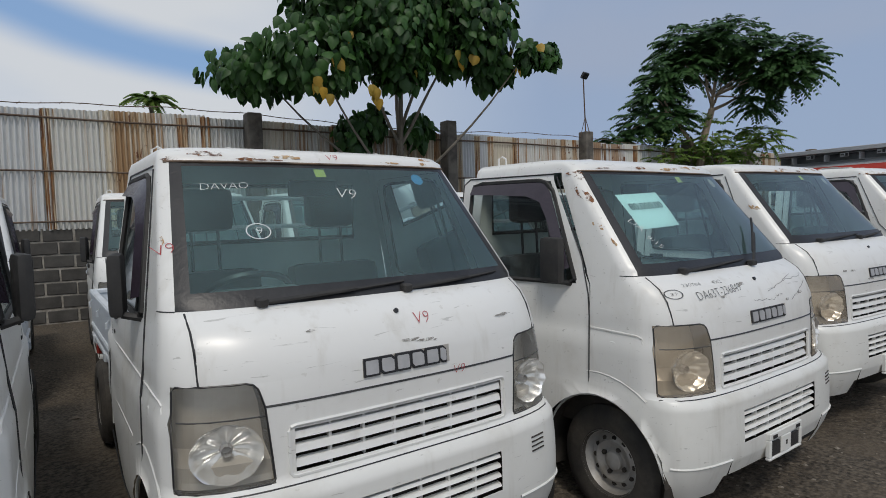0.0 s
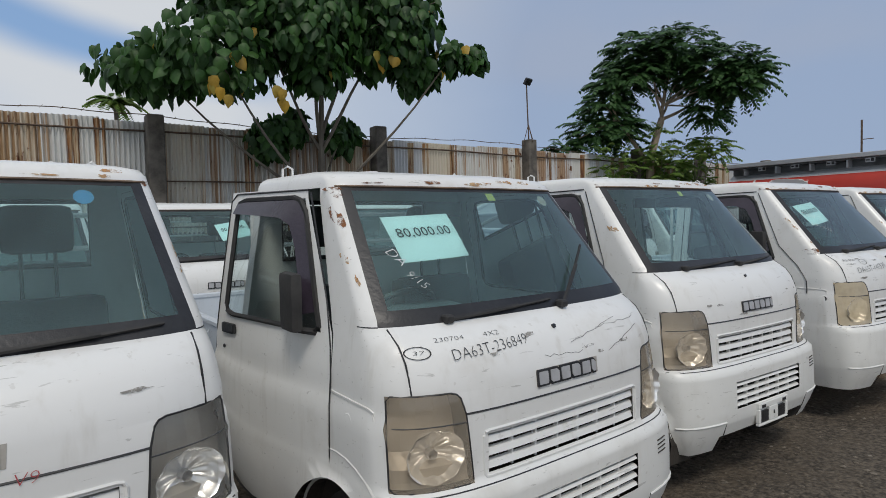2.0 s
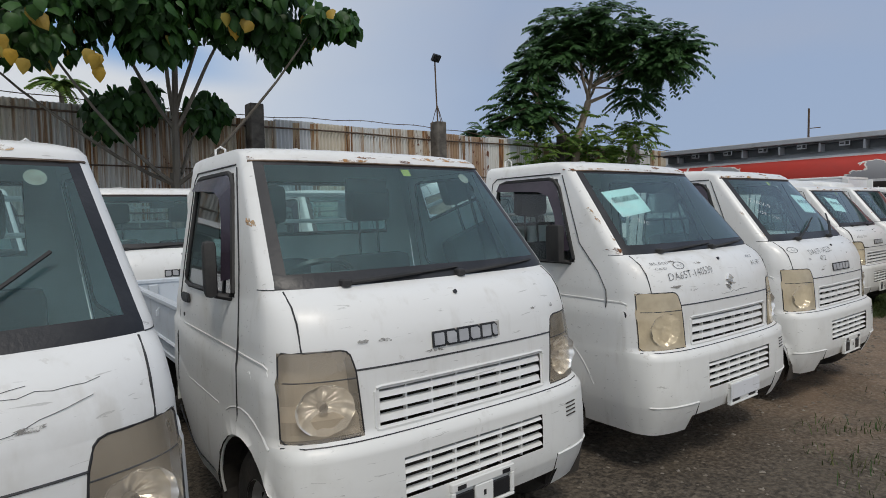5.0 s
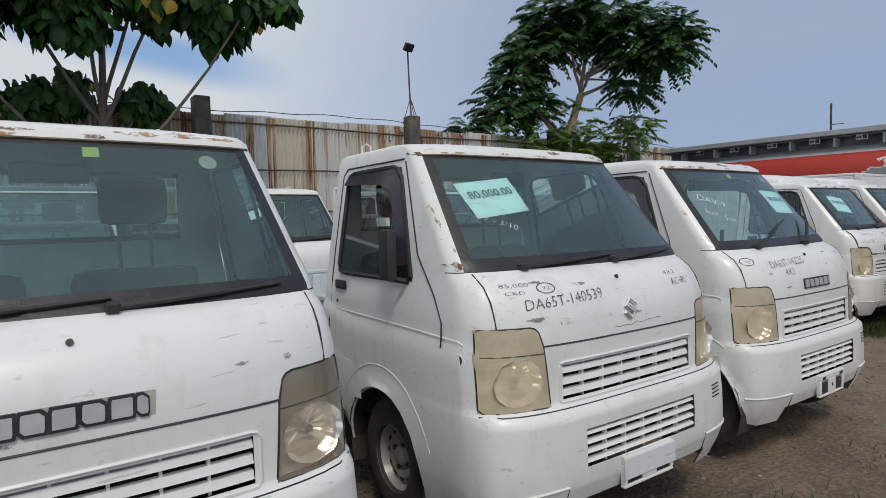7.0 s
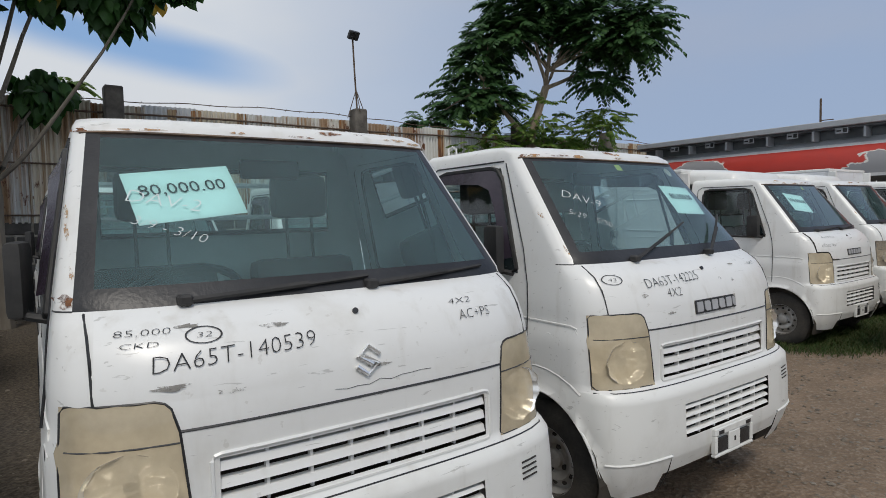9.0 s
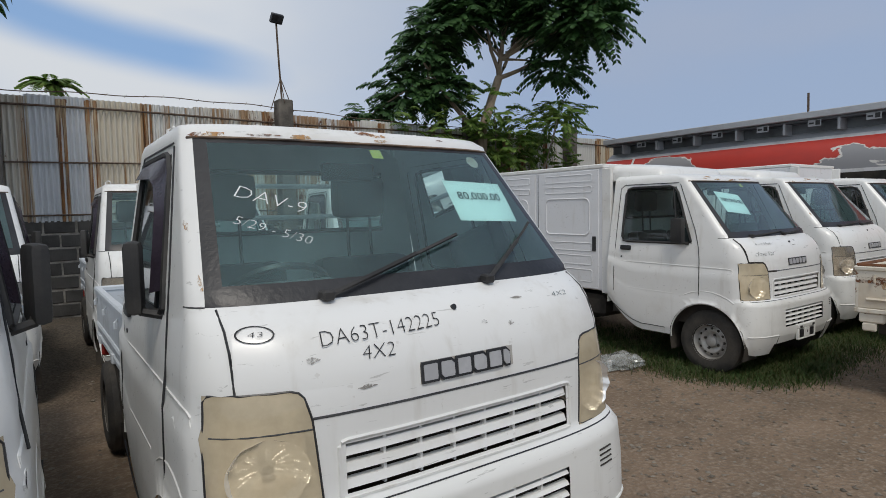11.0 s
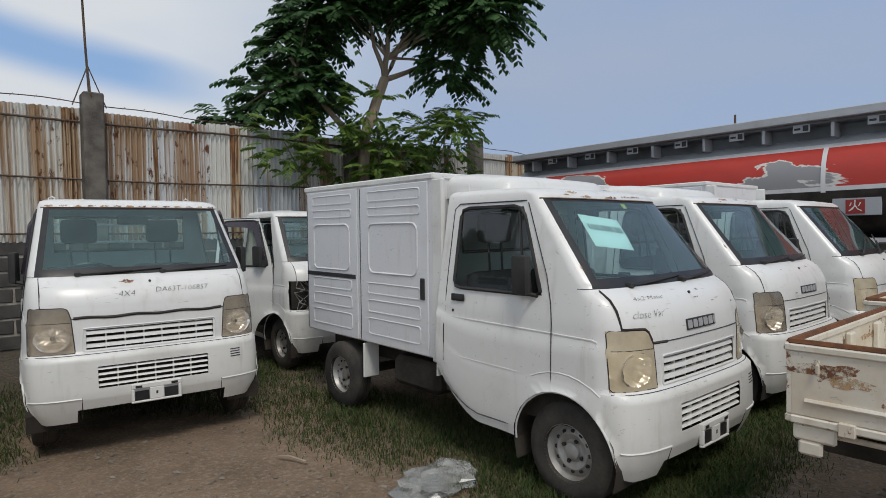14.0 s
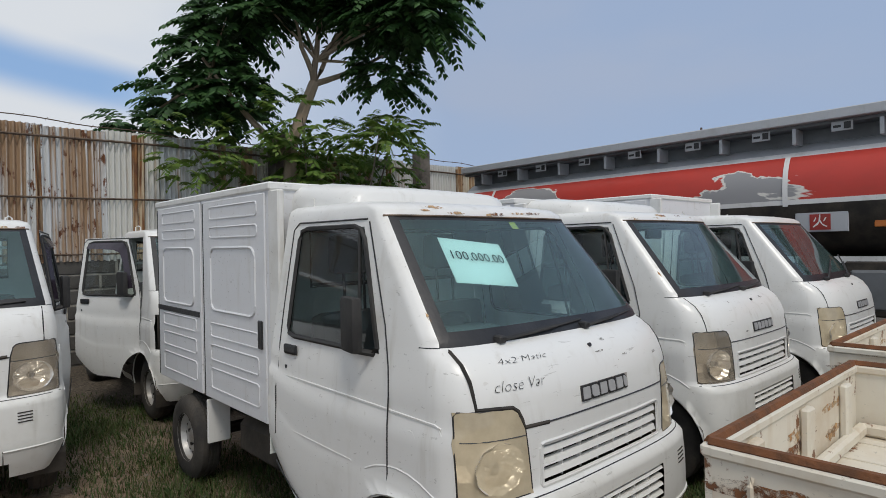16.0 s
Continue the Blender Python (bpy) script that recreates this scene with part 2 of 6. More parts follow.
def part(name, bm, mat, parent=None, label="", smooth=False):
    me = bpy.data.meshes.new(name)
    bmesh.ops.recalc_face_normals(bm, faces=bm.faces)
    bm.to_mesh(me)
    bm.free()
    me.materials.append(mat)
    if smooth:
        me.polygons.foreach_set("use_smooth", [True] * len(me.polygons))
        me.set_sharp_from_angle(angle=radians(38))
    ob = new(name, me)
    if parent is not None:
        ob.parent = parent
    if label:
        tagged(ob, label)
    return ob


def add_box(bm, x0, x1, y0, y1, z0, z1, bevel=0.0, m=None, seg=1):
    b = bmesh.new()
    bmesh.ops.create_cube(b, size=1)
    for v in b.verts:
        v.co = Vector(((x0 + x1) / 2 + v.co.x * (x1 - x0), (y0 + y1) / 2 + v.co.y * (y1 - y0), (z0 + z1) / 2 + v.co.z * (z1 - z0)))
    if bevel:
        bmesh.ops.bevel(b, geom=list(b.edges), offset=bevel, segments=seg, affect="EDGES", profile=0.6)
    if m is not None:
        b.transform(m)
    tmp = bpy.data.meshes.new("tmp")
    b.to_mesh(tmp)
    b.free()
    bm.from_mesh(tmp)
    bpy.data.meshes.remove(tmp)
    return bm


def boxes(*args, bevel=0.0, m=None, seg=1):
    bm = bmesh.new()
    for a in args:
        add_box(bm, *a, bevel=bevel, m=m, seg=seg)
    return bm


def add_tube(bm, pts, r, sides=6, closed=False, r2=None):
    pts = [Vector(p) for p in pts]
    n = len(pts)
    rings = []
    for i, p in enumerate(pts):
        a = pts[(i - 1) % n] if closed or i else pts[i]
        b = pts[(i + 1) % n] if closed or i < n - 1 else pts[i]
        d = (b - a).normalized()
        up = Vector((0, 0, 1)) if abs(d.z) < 0.9 else Vector((1, 0, 0))
        s = d.cross(up).normalized()
        u = s.cross(d)
        rr = r if r2 is None else r + (r2 - r) * i / max(1, n - 1)
        rings.append([bm.verts.new(p + rr * (math.cos(k * math.tau / sides) * s + math.sin(k * math.tau / sides) * u)) for k in range(sides)])
    for i in range(n if closed else n - 1):
        a, b = rings[i], rings[(i + 1) % n]
        for k in range(sides):
            bm.faces.new((a[k], a[(k + 1) % sides], b[(k + 1) % sides], b[k]))
    if not closed:
        bm.faces.new(rings[0])
        bm.faces.new(rings[-1])
    return bm


def tubes(*runs, r=0.01, sides=6, closed=False):
    bm = bmesh.new()
    for p in runs:
        add_tube(bm, p, r, sides, closed)
    return bm


def add_lathe(bm, profile, m, seg=28):
    """Turns (radius, along) pairs round the x axis."""
    rings = [[bm.verts.new(m @ Vector((a, r * math.cos(k * math.tau / seg), r * math.sin(k * math.tau / seg)))) for k in range(seg)] for r, a in profile]
    for a, b in zip(rings, rings[1:]):
        for k in range(seg):
            bm.faces.new((a[k], a[(k + 1) % seg], b[(k + 1) % seg], b[k]))
    return bm


def letters(text, size, slant=0.0, thin=0.0):
    """The outlines of a line of text as flat triangles: (verts, faces), centred on its middle."""
    cu = bpy.data.curves.new("letters", "FONT")
    cu.body, cu.size, cu.shear, cu.align_x, cu.align_y = text, size, slant, "CENTER", "CENTER"
    cu.resolution_u = 2
    cu.offset = -thin * size
    ob = new("letters", cu)
    dg = bpy.context.evaluated_depsgraph_get()
    dg.update()
    me = bpy.data.meshes.new_from_object(ob.evaluated_get(dg))
    vs = [v.co.copy() for v in me.vertices]
    fs = [tuple(p.vertices) for p in me.polygons]
    bpy.data.objects.remove(ob)
    bpy.data.curves.remove(cu)
    bpy.data.meshes.remove(me)
    return vs, fs

# ---------------------------------------------------------------- the small truck
# Its own axes: x across, y from the front bumper to the tail, z up from the ground.
T_Z = (0.20, 0.30, 0.36, 0.50, 0.615, 0.637, 0.652, 0.84, 0.90, 0.97, 1.04, 1.09, 1.12, 1.14, 1.16, 1.62, 1.645, 1.672, 1.692, 1.705)
T_Y = (0.07, 0.02, 0.00, 0.00, 0.006, 0.030, 0.060, 0.062, 0.066, 0.077, 0.105, 0.145, 0.19, 0.235, 0.25, 0.64, 0.650, 0.685, 0.80, 1.12)
T_W = (0.70, 0.722, 0.732, 0.7375, 0.735, 0.733, 0.732, 0.730, 0.722, 0.72, 0.712, 0.705, 0.70, 0.697, 0.695, 0.618, 0.614, 0.602, 0.57, 0.47)
T_D = (0.20, 0.24, 0.26, 0.27, 0.28, 0.28, 0.28, 0.28, 0.27, 0.26, 0.24, 0.22, 0.20, 0.17, 0.15, 0.12, 0.12, 0.15, 0.19, 0.22)
ROW_Z = (0.205, 0.25, 0.29, 0.345, 0.36, 0.42, 0.465, 0.51, 0.56, 0.595, 0.615, 0.637, 0.650, 0.668, 0.71, 0.752, 0.795, 0.845, 0.872, 0.902, 0.925, 0.938, 0.944, 0.97, 1.01, 1.05, 1.09, 1.12,
         1.14, 1.16, 1.19, 1.25, 1.35, 1.45, 1.53, 1.58, 1.605, 1.62, 1.645, 1.66, 1.672, 1.682, 1.692, 1.705)
BACK = 1.46
ARCH_Z, ARCH_R = 0.275, 0.325
LAMP_Z, LAMP_IN = (0.650, 0.872, 0.925, 0.938, 0.944), (0.456, 0.474, 0.488, 0.500, 0.520)     # the headlamp's inner edge


def roundness(z):
    """How square the cab's corners are in plan at that height."""
    return float(np.interp(z, (0.2, 0.7, 0.94, 1.16), (4.2, 3.7, 3.1, 3.0)))


def bow(f, z):
    n = roundness(z)
    return 1 - max(0.0, 1 - f**n) ** (1 / n)


def face_y(x, z):
    """How far back the cab's front surface lies at x across and z up."""
    w = float(np.interp(z, T_Z, T_W))
    f = min(abs(x) / w, 1.0)
    return float(np.interp(z, T_Z, T_Y)) + float(np.interp(z, T_Z, T_D)) * bow(f, z)


def corner_x(y, z):
    """How far out the cab's skin lies at y along and z up, round the front corner too."""
    w, yf, d = (float(np.interp(z, T_Z, k)) for k in (T_W, T_Y, T_D))
    if y >= yf + d:
        return w
    q, n = max(0.0, (y - yf) / d), roundness(z)
    return w * (1 - (1 - q) ** n) ** (1 / n)


def side_x(z):
    return float(np.interp(z, T_Z, T_W))


def slice_points(z):
    """Half of one level cut through the cab, from the front's middle round to the back: (x, y)."""
    w, yf, d = (float(np.interp(z, T_Z, k)) for k in (T_W, T_Y, T_D))
    lamp_in = float(np.interp(z, LAMP_Z, LAMP_IN)) / w if z < 0.95 else float(np.interp(z, (0.95, 1.1), (0.70, 0.645)))
    pts = []
    for f in (0, 0.12, 0.25, 0.38, 0.46, 0.54, lamp_in, 0.74, 0.82, 0.885, 0.922, 0.945, 0.97, 0.99, 0.996, 0.9988, 0.9998, 1.0):
        pts.append((f * w, yf + d * bow(f, z)))
    y0 = yf + d
    ywf = max(float(np.interp(z, (1.09, 1.58), (0.605, 0.80))), y0 + 0.02)
    pts += [(w, y0 + (ywf - y0) * k / 7) for k in range(1, 8)]
    pts += [(w, ywf + (1.315 - ywf) * k / 12) for k in range(1, 13)]
    pts += [(w, 1.35), (w, 1.385)]
    pts.append((w, BACK))
    return pts


N_FRONT = 17          # strips on half of the front
C_DOOR, C_WIN0, C_WIN1 = N_FRONT + 5, N_FRONT + 7, N_FRONT + 19


def cab_kind(zm, j, ym):
    """Which panel the patch at height zm in strip j belongs to."""
    if j < N_FRONT:
        if zm < 0.637:
            return None if (j < 4 and 0.42 < zm < 0.56) or (j < 6 and zm < 0.29) else "bumper"
        if 0.650 < zm < 0.944 and 6 <= j < 12:
            return "lens"
        if zm < 0.872 and j < 6:
            return None if (j < 5 and 0.668 < zm < 0.795) else "grille_panel"
        if zm < 0.944 and j < 6:
            return "bonnet"
        if 0.944 < zm < 1.14 and j < 9:
            return "bonnet"
        if 1.14 < zm < 1.62 and j < 11:
            return "windscreen" if (1.19 < zm < 1.605 and j < 9) else "windscreen_frame"
        return "cab_shell"
    if C_WIN0 <= j < C_WIN1 and 1.09 < zm < 1.58:
        return "side_window"
    if C_DOOR <= j < C_WIN1 + 2 and 0.345 < zm < 1.62:
        return "door"
    if zm < 0.29 and ym > 0.6:
        return None
    return "cab_shell"


def cab_panels(arch_y=0.46):
    """All panels of the cab as {name: (verts, faces)}; left and right ones apart where they are two."""
    panels = {}
    for side in (-1, 1):
        grid = []
        for z in ROW_Z:
            row = []
            for j, (x, y) in enumerate(slice_points(z)):
                zz = z
                if y > 1.08 and z < 1.05:      # the sill rises to the back
                    low = 0.29 + 0.27 * ((y - 1.08) / 0.38) ** 1.6
                    zz = low + (z - 0.29) * (1.05 - low) / 0.76 if z >= 0.29 else low
                if x > 0.6:                    # the edge of the wheel arch
                    dy, dz = y - arch_y, zz - ARCH_Z
                    r = math.hypot(dy, dz)
                    if abs(r - ARCH_R) < 0.030 and dz > -0.1:
                        y, zz = arch_y + dy * ARCH_R / r, ARCH_Z + dz * ARCH_R / r
                    flare = max(0.0, 1 - abs(r - ARCH_R) / 0.08) * 0.011 if y > 0.2 else 0.0
                    crease = 0.006 if z < 0.85 and y > 0.2 else 0.0
                    x = x + flare + crease
                row.append((side * x, y, zz))
            grid.append(row)
        for i in range(len(ROW_Z) - 1):
            zm = (ROW_Z[i] + ROW_Z[i + 1]) / 2
            for j in range(len(grid[0]) - 1):
                quad = [grid[i][j], grid[i][j + 1], grid[i + 1][j + 1], grid[i + 1][j]]
                c = [sum(q[k] for q in quad) / 4 for k in range(3)]
                if abs(c[0]) > 0.6 and math.hypot(c[1] - arch_y, c[2] - ARCH_Z) < ARCH_R - 0.004 and zm < 0.66:
                    continue
                kind = cab_kind(zm, j, c[1])
                if kind is None:
                    continue
                if kind in ("lens", "side_window", "door"):
                    kind = kind + ("_a" if side < 0 else "_b")
                vs, fs, seen = panels.setdefault(kind, ([], [], {}))
                idx = []
                for q in quad:
                    key = (round(q[0], 5), round(q[1], 5), round(q[2], 5))
                    if key not in seen:
                        seen[key] = len(vs)
                        vs.append(q)
                    if seen[key] not in idx:
                        idx.append(seen[key])
                if len(idx) > 2:
                    fs.append(tuple(idx))
    # the roof's flat middle
    vs, fs, seen = panels["cab_shell"]
    top = slice_points(ROW_Z[-1])
    loop = [(x, y, ROW_Z[-1]) for x, y in top] + [(-x, y, ROW_Z[-1]) for x, y in reversed(top[1:])]
    base = len(vs)
    vs += loop
    fs.append(tuple(range(base, base + len(loop))))
    return panels


def on_front(pts, lift=0.003):
    return [(x, face_y(x, z) - lift, z) for x, z in pts]


def written(parent, name, text, x, z, size, mat, lift=0.0035, slant=0.0, turn=0.0):
    """Writing that follows the curve of the bonnet, the pillar or the windscreen."""
    vs, fs = letters(text, size, slant, 0.021)
    ca, sa = math.cos(radians(turn)), math.sin(radians(turn))
    out = []
    for v in vs:
        u, k = v.x * ca - v.y * sa, v.x * sa + v.y * ca
        lean = 0.42 if z > 1.06 and z < 1.15 else (0.74 if z >= 1.15 else 0.9)
        zz = z + k * lean
        out.append((x + u, face_y(x + u, zz) - lift, zz))
    return mesh_part(name, out, fs, mat, parent)


def ring_mark(parent, x, z, r, mat, lift=0.0035, lean=0.8):
    vs, fs, n = [], [], 20
    for k in range(n):
        for rr in (r, r - 0.0035):
            px, pz = x + 1.25 * rr * math.cos(k * math.tau / n), z + lean * rr * math.sin(k * math.tau / n)
            vs.append((px, face_y(px, pz) - lift, pz))
    for k in range(n):
        a, b = 2 * k, 2 * ((k + 1) % n)
        fs.append((a, a + 1, b + 1, b))
    return mesh_part("ring_mark", vs, fs, mat, parent)


def paper_note(parent, text, x, z, w, h, turn, size, lift=-0.008):
    """A sheet of paper taped behind the windscreen, with a printed price."""
    vs, fs, nx, nz = [], [], 8, 5
    ca, sa = math.cos(radians(turn)), math.sin(radians(turn))
    for j in range(nz + 1):
        for i in range(nx + 1):
            u, k = (i / nx - 0.5) * w, (j / nz - 0.5) * h
            px, pz = x + u * ca - k * sa, z + (u * sa + k * ca) * 0.75
            curl = 0.012 * max(0.0, (i / nx - 0.7)) * max(0.0, 0.5 - j / nz) * 6
            vs.append((px, face_y(px, pz) - lift + curl, pz))
    for j in range(nz):
        for i in range(nx):
            a = j * (nx + 1) + i
            fs.append((a, a + 1, a + nx + 2, a + nx + 1))
    note = mesh_part("price_note", vs, fs, PAPER, parent, "pale green paper with a printed price")
    lv, lf = letters(text, size)
    out = []
    for v in lv:
        u, k = v.x, v.y + h * 0.12
        px, pz = x + u * ca - k * sa, z + (u * sa + k * ca) * 0.75
        out.append((px, face_y(px, pz) - lift - 0.0035, pz))
    mesh_part("printed_price", out, lf, INK, note)
    return note


def wheel(parent, x, y, out):
    """A narrow tyre on a dull steel disc wheel; out: -1 or 1, the side it faces."""
    m = Matrix.Translation((x, y, 0.27)) @ Matrix.Diagonal((out, 1, 1, 1))
    bm = bmesh.new()
    add_lathe(bm, [(0.142, -0.07), (0.20, -0.078), (0.245, -0.07), (0.266, -0.05), (0.27, -0.02), (0.264, -0.017), (0.264, -0.010), (0.27, -0.007), (0.27, 0.007),
                   (0.264, 0.010), (0.264, 0.017), (0.27, 0.02), (0.266, 0.05), (0.245, 0.07), (0.20, 0.078), (0.155, 0.070), (0.146, 0.05)], m)
    tyre = part("tyre", bm, TYRE, parent, smooth=True)
    bm = bmesh.new()
    add_lathe(bm, [(0.150, 0.068), (0.156, 0.062), (0.149, 0.05), (0.141, 0.02), (0.134, 0.005), (0.118, 0.012), (0.095, 0.028), (0.075, 0.022), (0.06, 0.012), (0.045, 0.014),
                   (0.042, 0.03), (0.03, 0.036), (0.001, 0.036)], m)
    part("rim", bm, STEEL, tyre, "dull steel wheel with round holes", smooth=True)
    for k in range(12):
        a = k * math.tau / 12
        bm = bmesh.new()
        add_lathe(bm, [(0.0115, 0.0), (0.0115, 0.0235), (0.0005, 0.0235)], m @ Matrix.Translation((0, 0.107 * math.cos(a), 0.107 * math.sin(a))), 8)
        part("rim_hole", bm, CHASSIS_AND_SHADE, tyre)
    for k in range(4):
        a = k * math.tau / 4 + 0.4
        bm = bmesh.new()
        add_lathe(bm, [(0.011, 0.01), (0.011, 0.028), (0.0005, 0.028)], m @ Matrix.Translation((0, 0.062 * math.cos(a), 0.062 * math.sin(a))), 6)
        part("wheel_nut", bm, CHASSIS_AND_SHADE, tyre)
    return tyre


def headlamp(parent, panels, side, lens_mat):
    key = "lens_a" if side < 0 else "lens_b"
    vs, fs, _ = panels[key]
    lens = mesh_part("headlamp", [(x, y - 0.002, z) for x, y, z in vs], fs, lens_mat, parent, "clouded plastic headlamp", True)
    lens.visible_shadow = False
    back = [(x * 0.99, y + 0.035 + 0.05 * (z > 0.75), z) for x, y, z in vs]
    mesh_part("lamp_housing", back, fs, STEEL_DULL, lens)
    bm = bmesh.new()
    cx, cz = side * 0.578, 0.752
    m = Matrix.Translation((cx, face_y(cx, cz) + 0.012, cz)) @ Matrix.Rotation(radians(90), 4, "Z") @ pose(0, 0, 0, 0, 0, 12 * side)
    rings = []
    for r, along in ((0.100, -0.012), (0.096, -0.004), (0.084, 0.020), (0.064, 0.036), (0.040, 0.046), (0.018, 0.050)):
        ring = []
        for k in range(48):
            q = k * math.tau / 48
            flute = 0.0045 * math.sin(9 * q) * (r / 0.1) + 0.004 * math.sin(r * 260)
            ring.append(bm.verts.new(m @ Vector((along + flute, r * math.cos(q), 0.86 * r * math.sin(q)))))
        rings.append(ring)
    for p, q in zip(rings, rings[1:]):
        for k in range(48):
            bm.faces.new((p[k], p[(k + 1) % 48], q[(k + 1) % 48], q[k]))
    part("reflector_bowl", bm, CHROME, lens, "bright fluted reflector bowl", smooth=True)
    bm = bmesh.new()
    add_lathe(bm, [(0.016, -0.004), (0.016, 0.030), (0.001, 0.032)], m @ Matrix.Translation((0.022, 0, 0)), 10)
    part("bulb_cap", bm, SILVER, lens)
    line = [(side * k, 0.848) for k in (0.475, 0.50, 0.56, 0.62, 0.67, 0.695)]
    part("lens_joint", tubes(on_front(line, 0.002), r=0.0022, sides=4), SEAT, lens)
    edge = ([(side * float(np.interp(z, LAMP_Z, LAMP_IN)), z) for z in (0.944, 0.938, 0.925, 0.90, 0.872, 0.80, 0.72, 0.66)]
            + [(side * k, 0.651) for k in (0.47, 0.53, 0.60, 0.66, 0.70)] + [(side * float(np.interp(z, T_Z, T_W)) * 0.968, z) for z in (0.665, 0.72, 0.80, 0.88, 0.93)]
            + [(side * k, 0.944) for k in (0.69, 0.63, 0.56)])
    part("lamp_seal", tubes(on_front(edge, 0.001), r=0.0032, sides=5, closed=True), TRIM, lens)
    return lens


STEEL_DULL = plain("lamp_grey", (0.52, 0.49, 0.44), (0.40, 0.37, 0.33), 8, 0.3, 0.3, 0.05)


RUBBER_BROWN = plain("perished_rubber", (0.06, 0.045, 0.035), (0.22, 0.15, 0.10), 9, 0.8)


def slats(parent, name, x1, z0, z1, n, posts, mat, share=0.20):
    """A grille opening: rails across, thin uprights, and a black sheet as the shade behind them."""
    y = face_y(0, (z0 + z1) / 2)
    part("dark_backing", boxes((-x1 - 0.01, x1 + 0.01, y + 0.10, y + 0.11, z0 - 0.02, z1 + 0.02)), CHASSIS_AND_SHADE, parent)
    for k in range(n):
        z = z0 + (z1 - z0) * (k + 0.5) / n
        h = (z1 - z0) / n * share
        pts_f = [(-x1 + 2 * x1 * i / 10) for i in range(11)]
        vs, fs = [], []
        for x in pts_f:
            yy = face_y(x, z)
            vs += [(x, yy + 0.002, z - h), (x, yy + 0.010, z + h), (x, yy + 0.026, z + h + 0.003), (x, yy + 0.024, z - h + 0.002)]
        for i in range(10):
            for a, b in ((0, 1), (1, 2), (2, 3), (3, 0)):
                fs.append((4 * i + a, 4 * i + b, 4 * i + 4 + b, 4 * i + 4 + a))
        mesh_part(name, vs, fs, mat, parent)
    for k in range(1, posts + 1):
        x = -x1 + 2 * x1 * k / (posts + 1)
        yy = face_y(x, (z0 + z1) / 2)
        part("grille_post", boxes((x - 0.004, x + 0.004, yy + 0.012, yy + 0.03, z0 - 0.003, z1 + 0.003)), mat, parent)


def wiper(parent, x0, z0, x1, z1, lift0=0.02, lift1=0.02):
    pts = []
    for k in range(9):
        f = k / 8
        x, z = x0 + (x1 - x0) * f, z0 + (z1 - z0) * f
        pts.append((x, face_y(x, z) - lift0 - (lift1 - lift0) * f, z))
    arm = part("wiper", tubes(pts[:6], r=0.008, sides=5), BLACK, parent)
    blade = [(x, y + 0.006, z - 0.004) for x, y, z in pts[2:]]
    part("wiper_blade", tubes(blade, r=0.006, sides=4), BLACK, arm)
    part("wiper_pivot", boxes((x0 - 0.018, x0 + 0.018, pts[0][1] - 0.012, pts[0][1] + 0.03, z0 - 0.014, z0 + 0.014), bevel=0.006), BLACK, arm)
    return arm


def raised(parent, name, outline, lift, depth, mat, label=""):
    """A flat shape cut out thick, lying on the cab's front."""
    n = len(outline)
    vs = on_front(outline, lift + depth) + on_front(outline, lift)
    return mesh_part(name, vs, [tuple(range(n))] + [(k, (k + 1) % n, n + (k + 1) % n, n + k) for k in range(n)], mat, parent, label)


def badge_bars(parent):
    """The maker's name plate, as six plain dark-edged blocks leaning a little."""
    x0, x1, z0, z1 = -0.168, 0.168, 0.906, 0.963
    plate = raised(parent, "name_badge", [(x0, z0), (x1 - 0.004, z0), (x1, z1), (x0 + 0.004, z1)], 0.0, 0.0015, STEEL_DULL, "grey name badge of dark-edged blocks")
    x = x0
    for k in range(6):
        w = 0.060 if k < 5 else 0.032
        cut = 0.012 if k % 2 else 0.002
        out = [(x + 0.001, z0 + cut), (x + cut, z0), (x + w - 0.003, z0), (x + w, z0 + 0.01), (x + w + 0.001, z1 - cut), (x + w - cut, z1), (x + 0.006, z1), (x + 0.003, z1 - 0.008)]
        block = raised(plate, "badge_block", out, 0.001, 0.006, TRIM)
        cx, cz = x + w / 2 + 0.001, (z0 + z1) / 2
        raised(plate, "badge_face", [(cx + (p - cx) * 0.76, cz + (q - cz) * 0.74) for p, q in out], 0.006, 0.004, SILVER)
        x += w - 0.0025
    return plate


def badge_round(parent):
    """A small chrome emblem: two bent bars."""
    bm = bmesh.new()
    for s in (-1, 1):
        pts = on_front([(0.036 * s, 0.965 + 0.012 * s), (0.006 * s, 0.965 + 0.036 * s), (-0.03 * s, 0.965 + 0.012 * s), (0.012 * s, 0.965 - 0.012 * s)], 0.008)
        add_tube(bm, pts, 0.007, 5)
    return part("emblem", bm, CHROME, parent, "small chrome emblem")


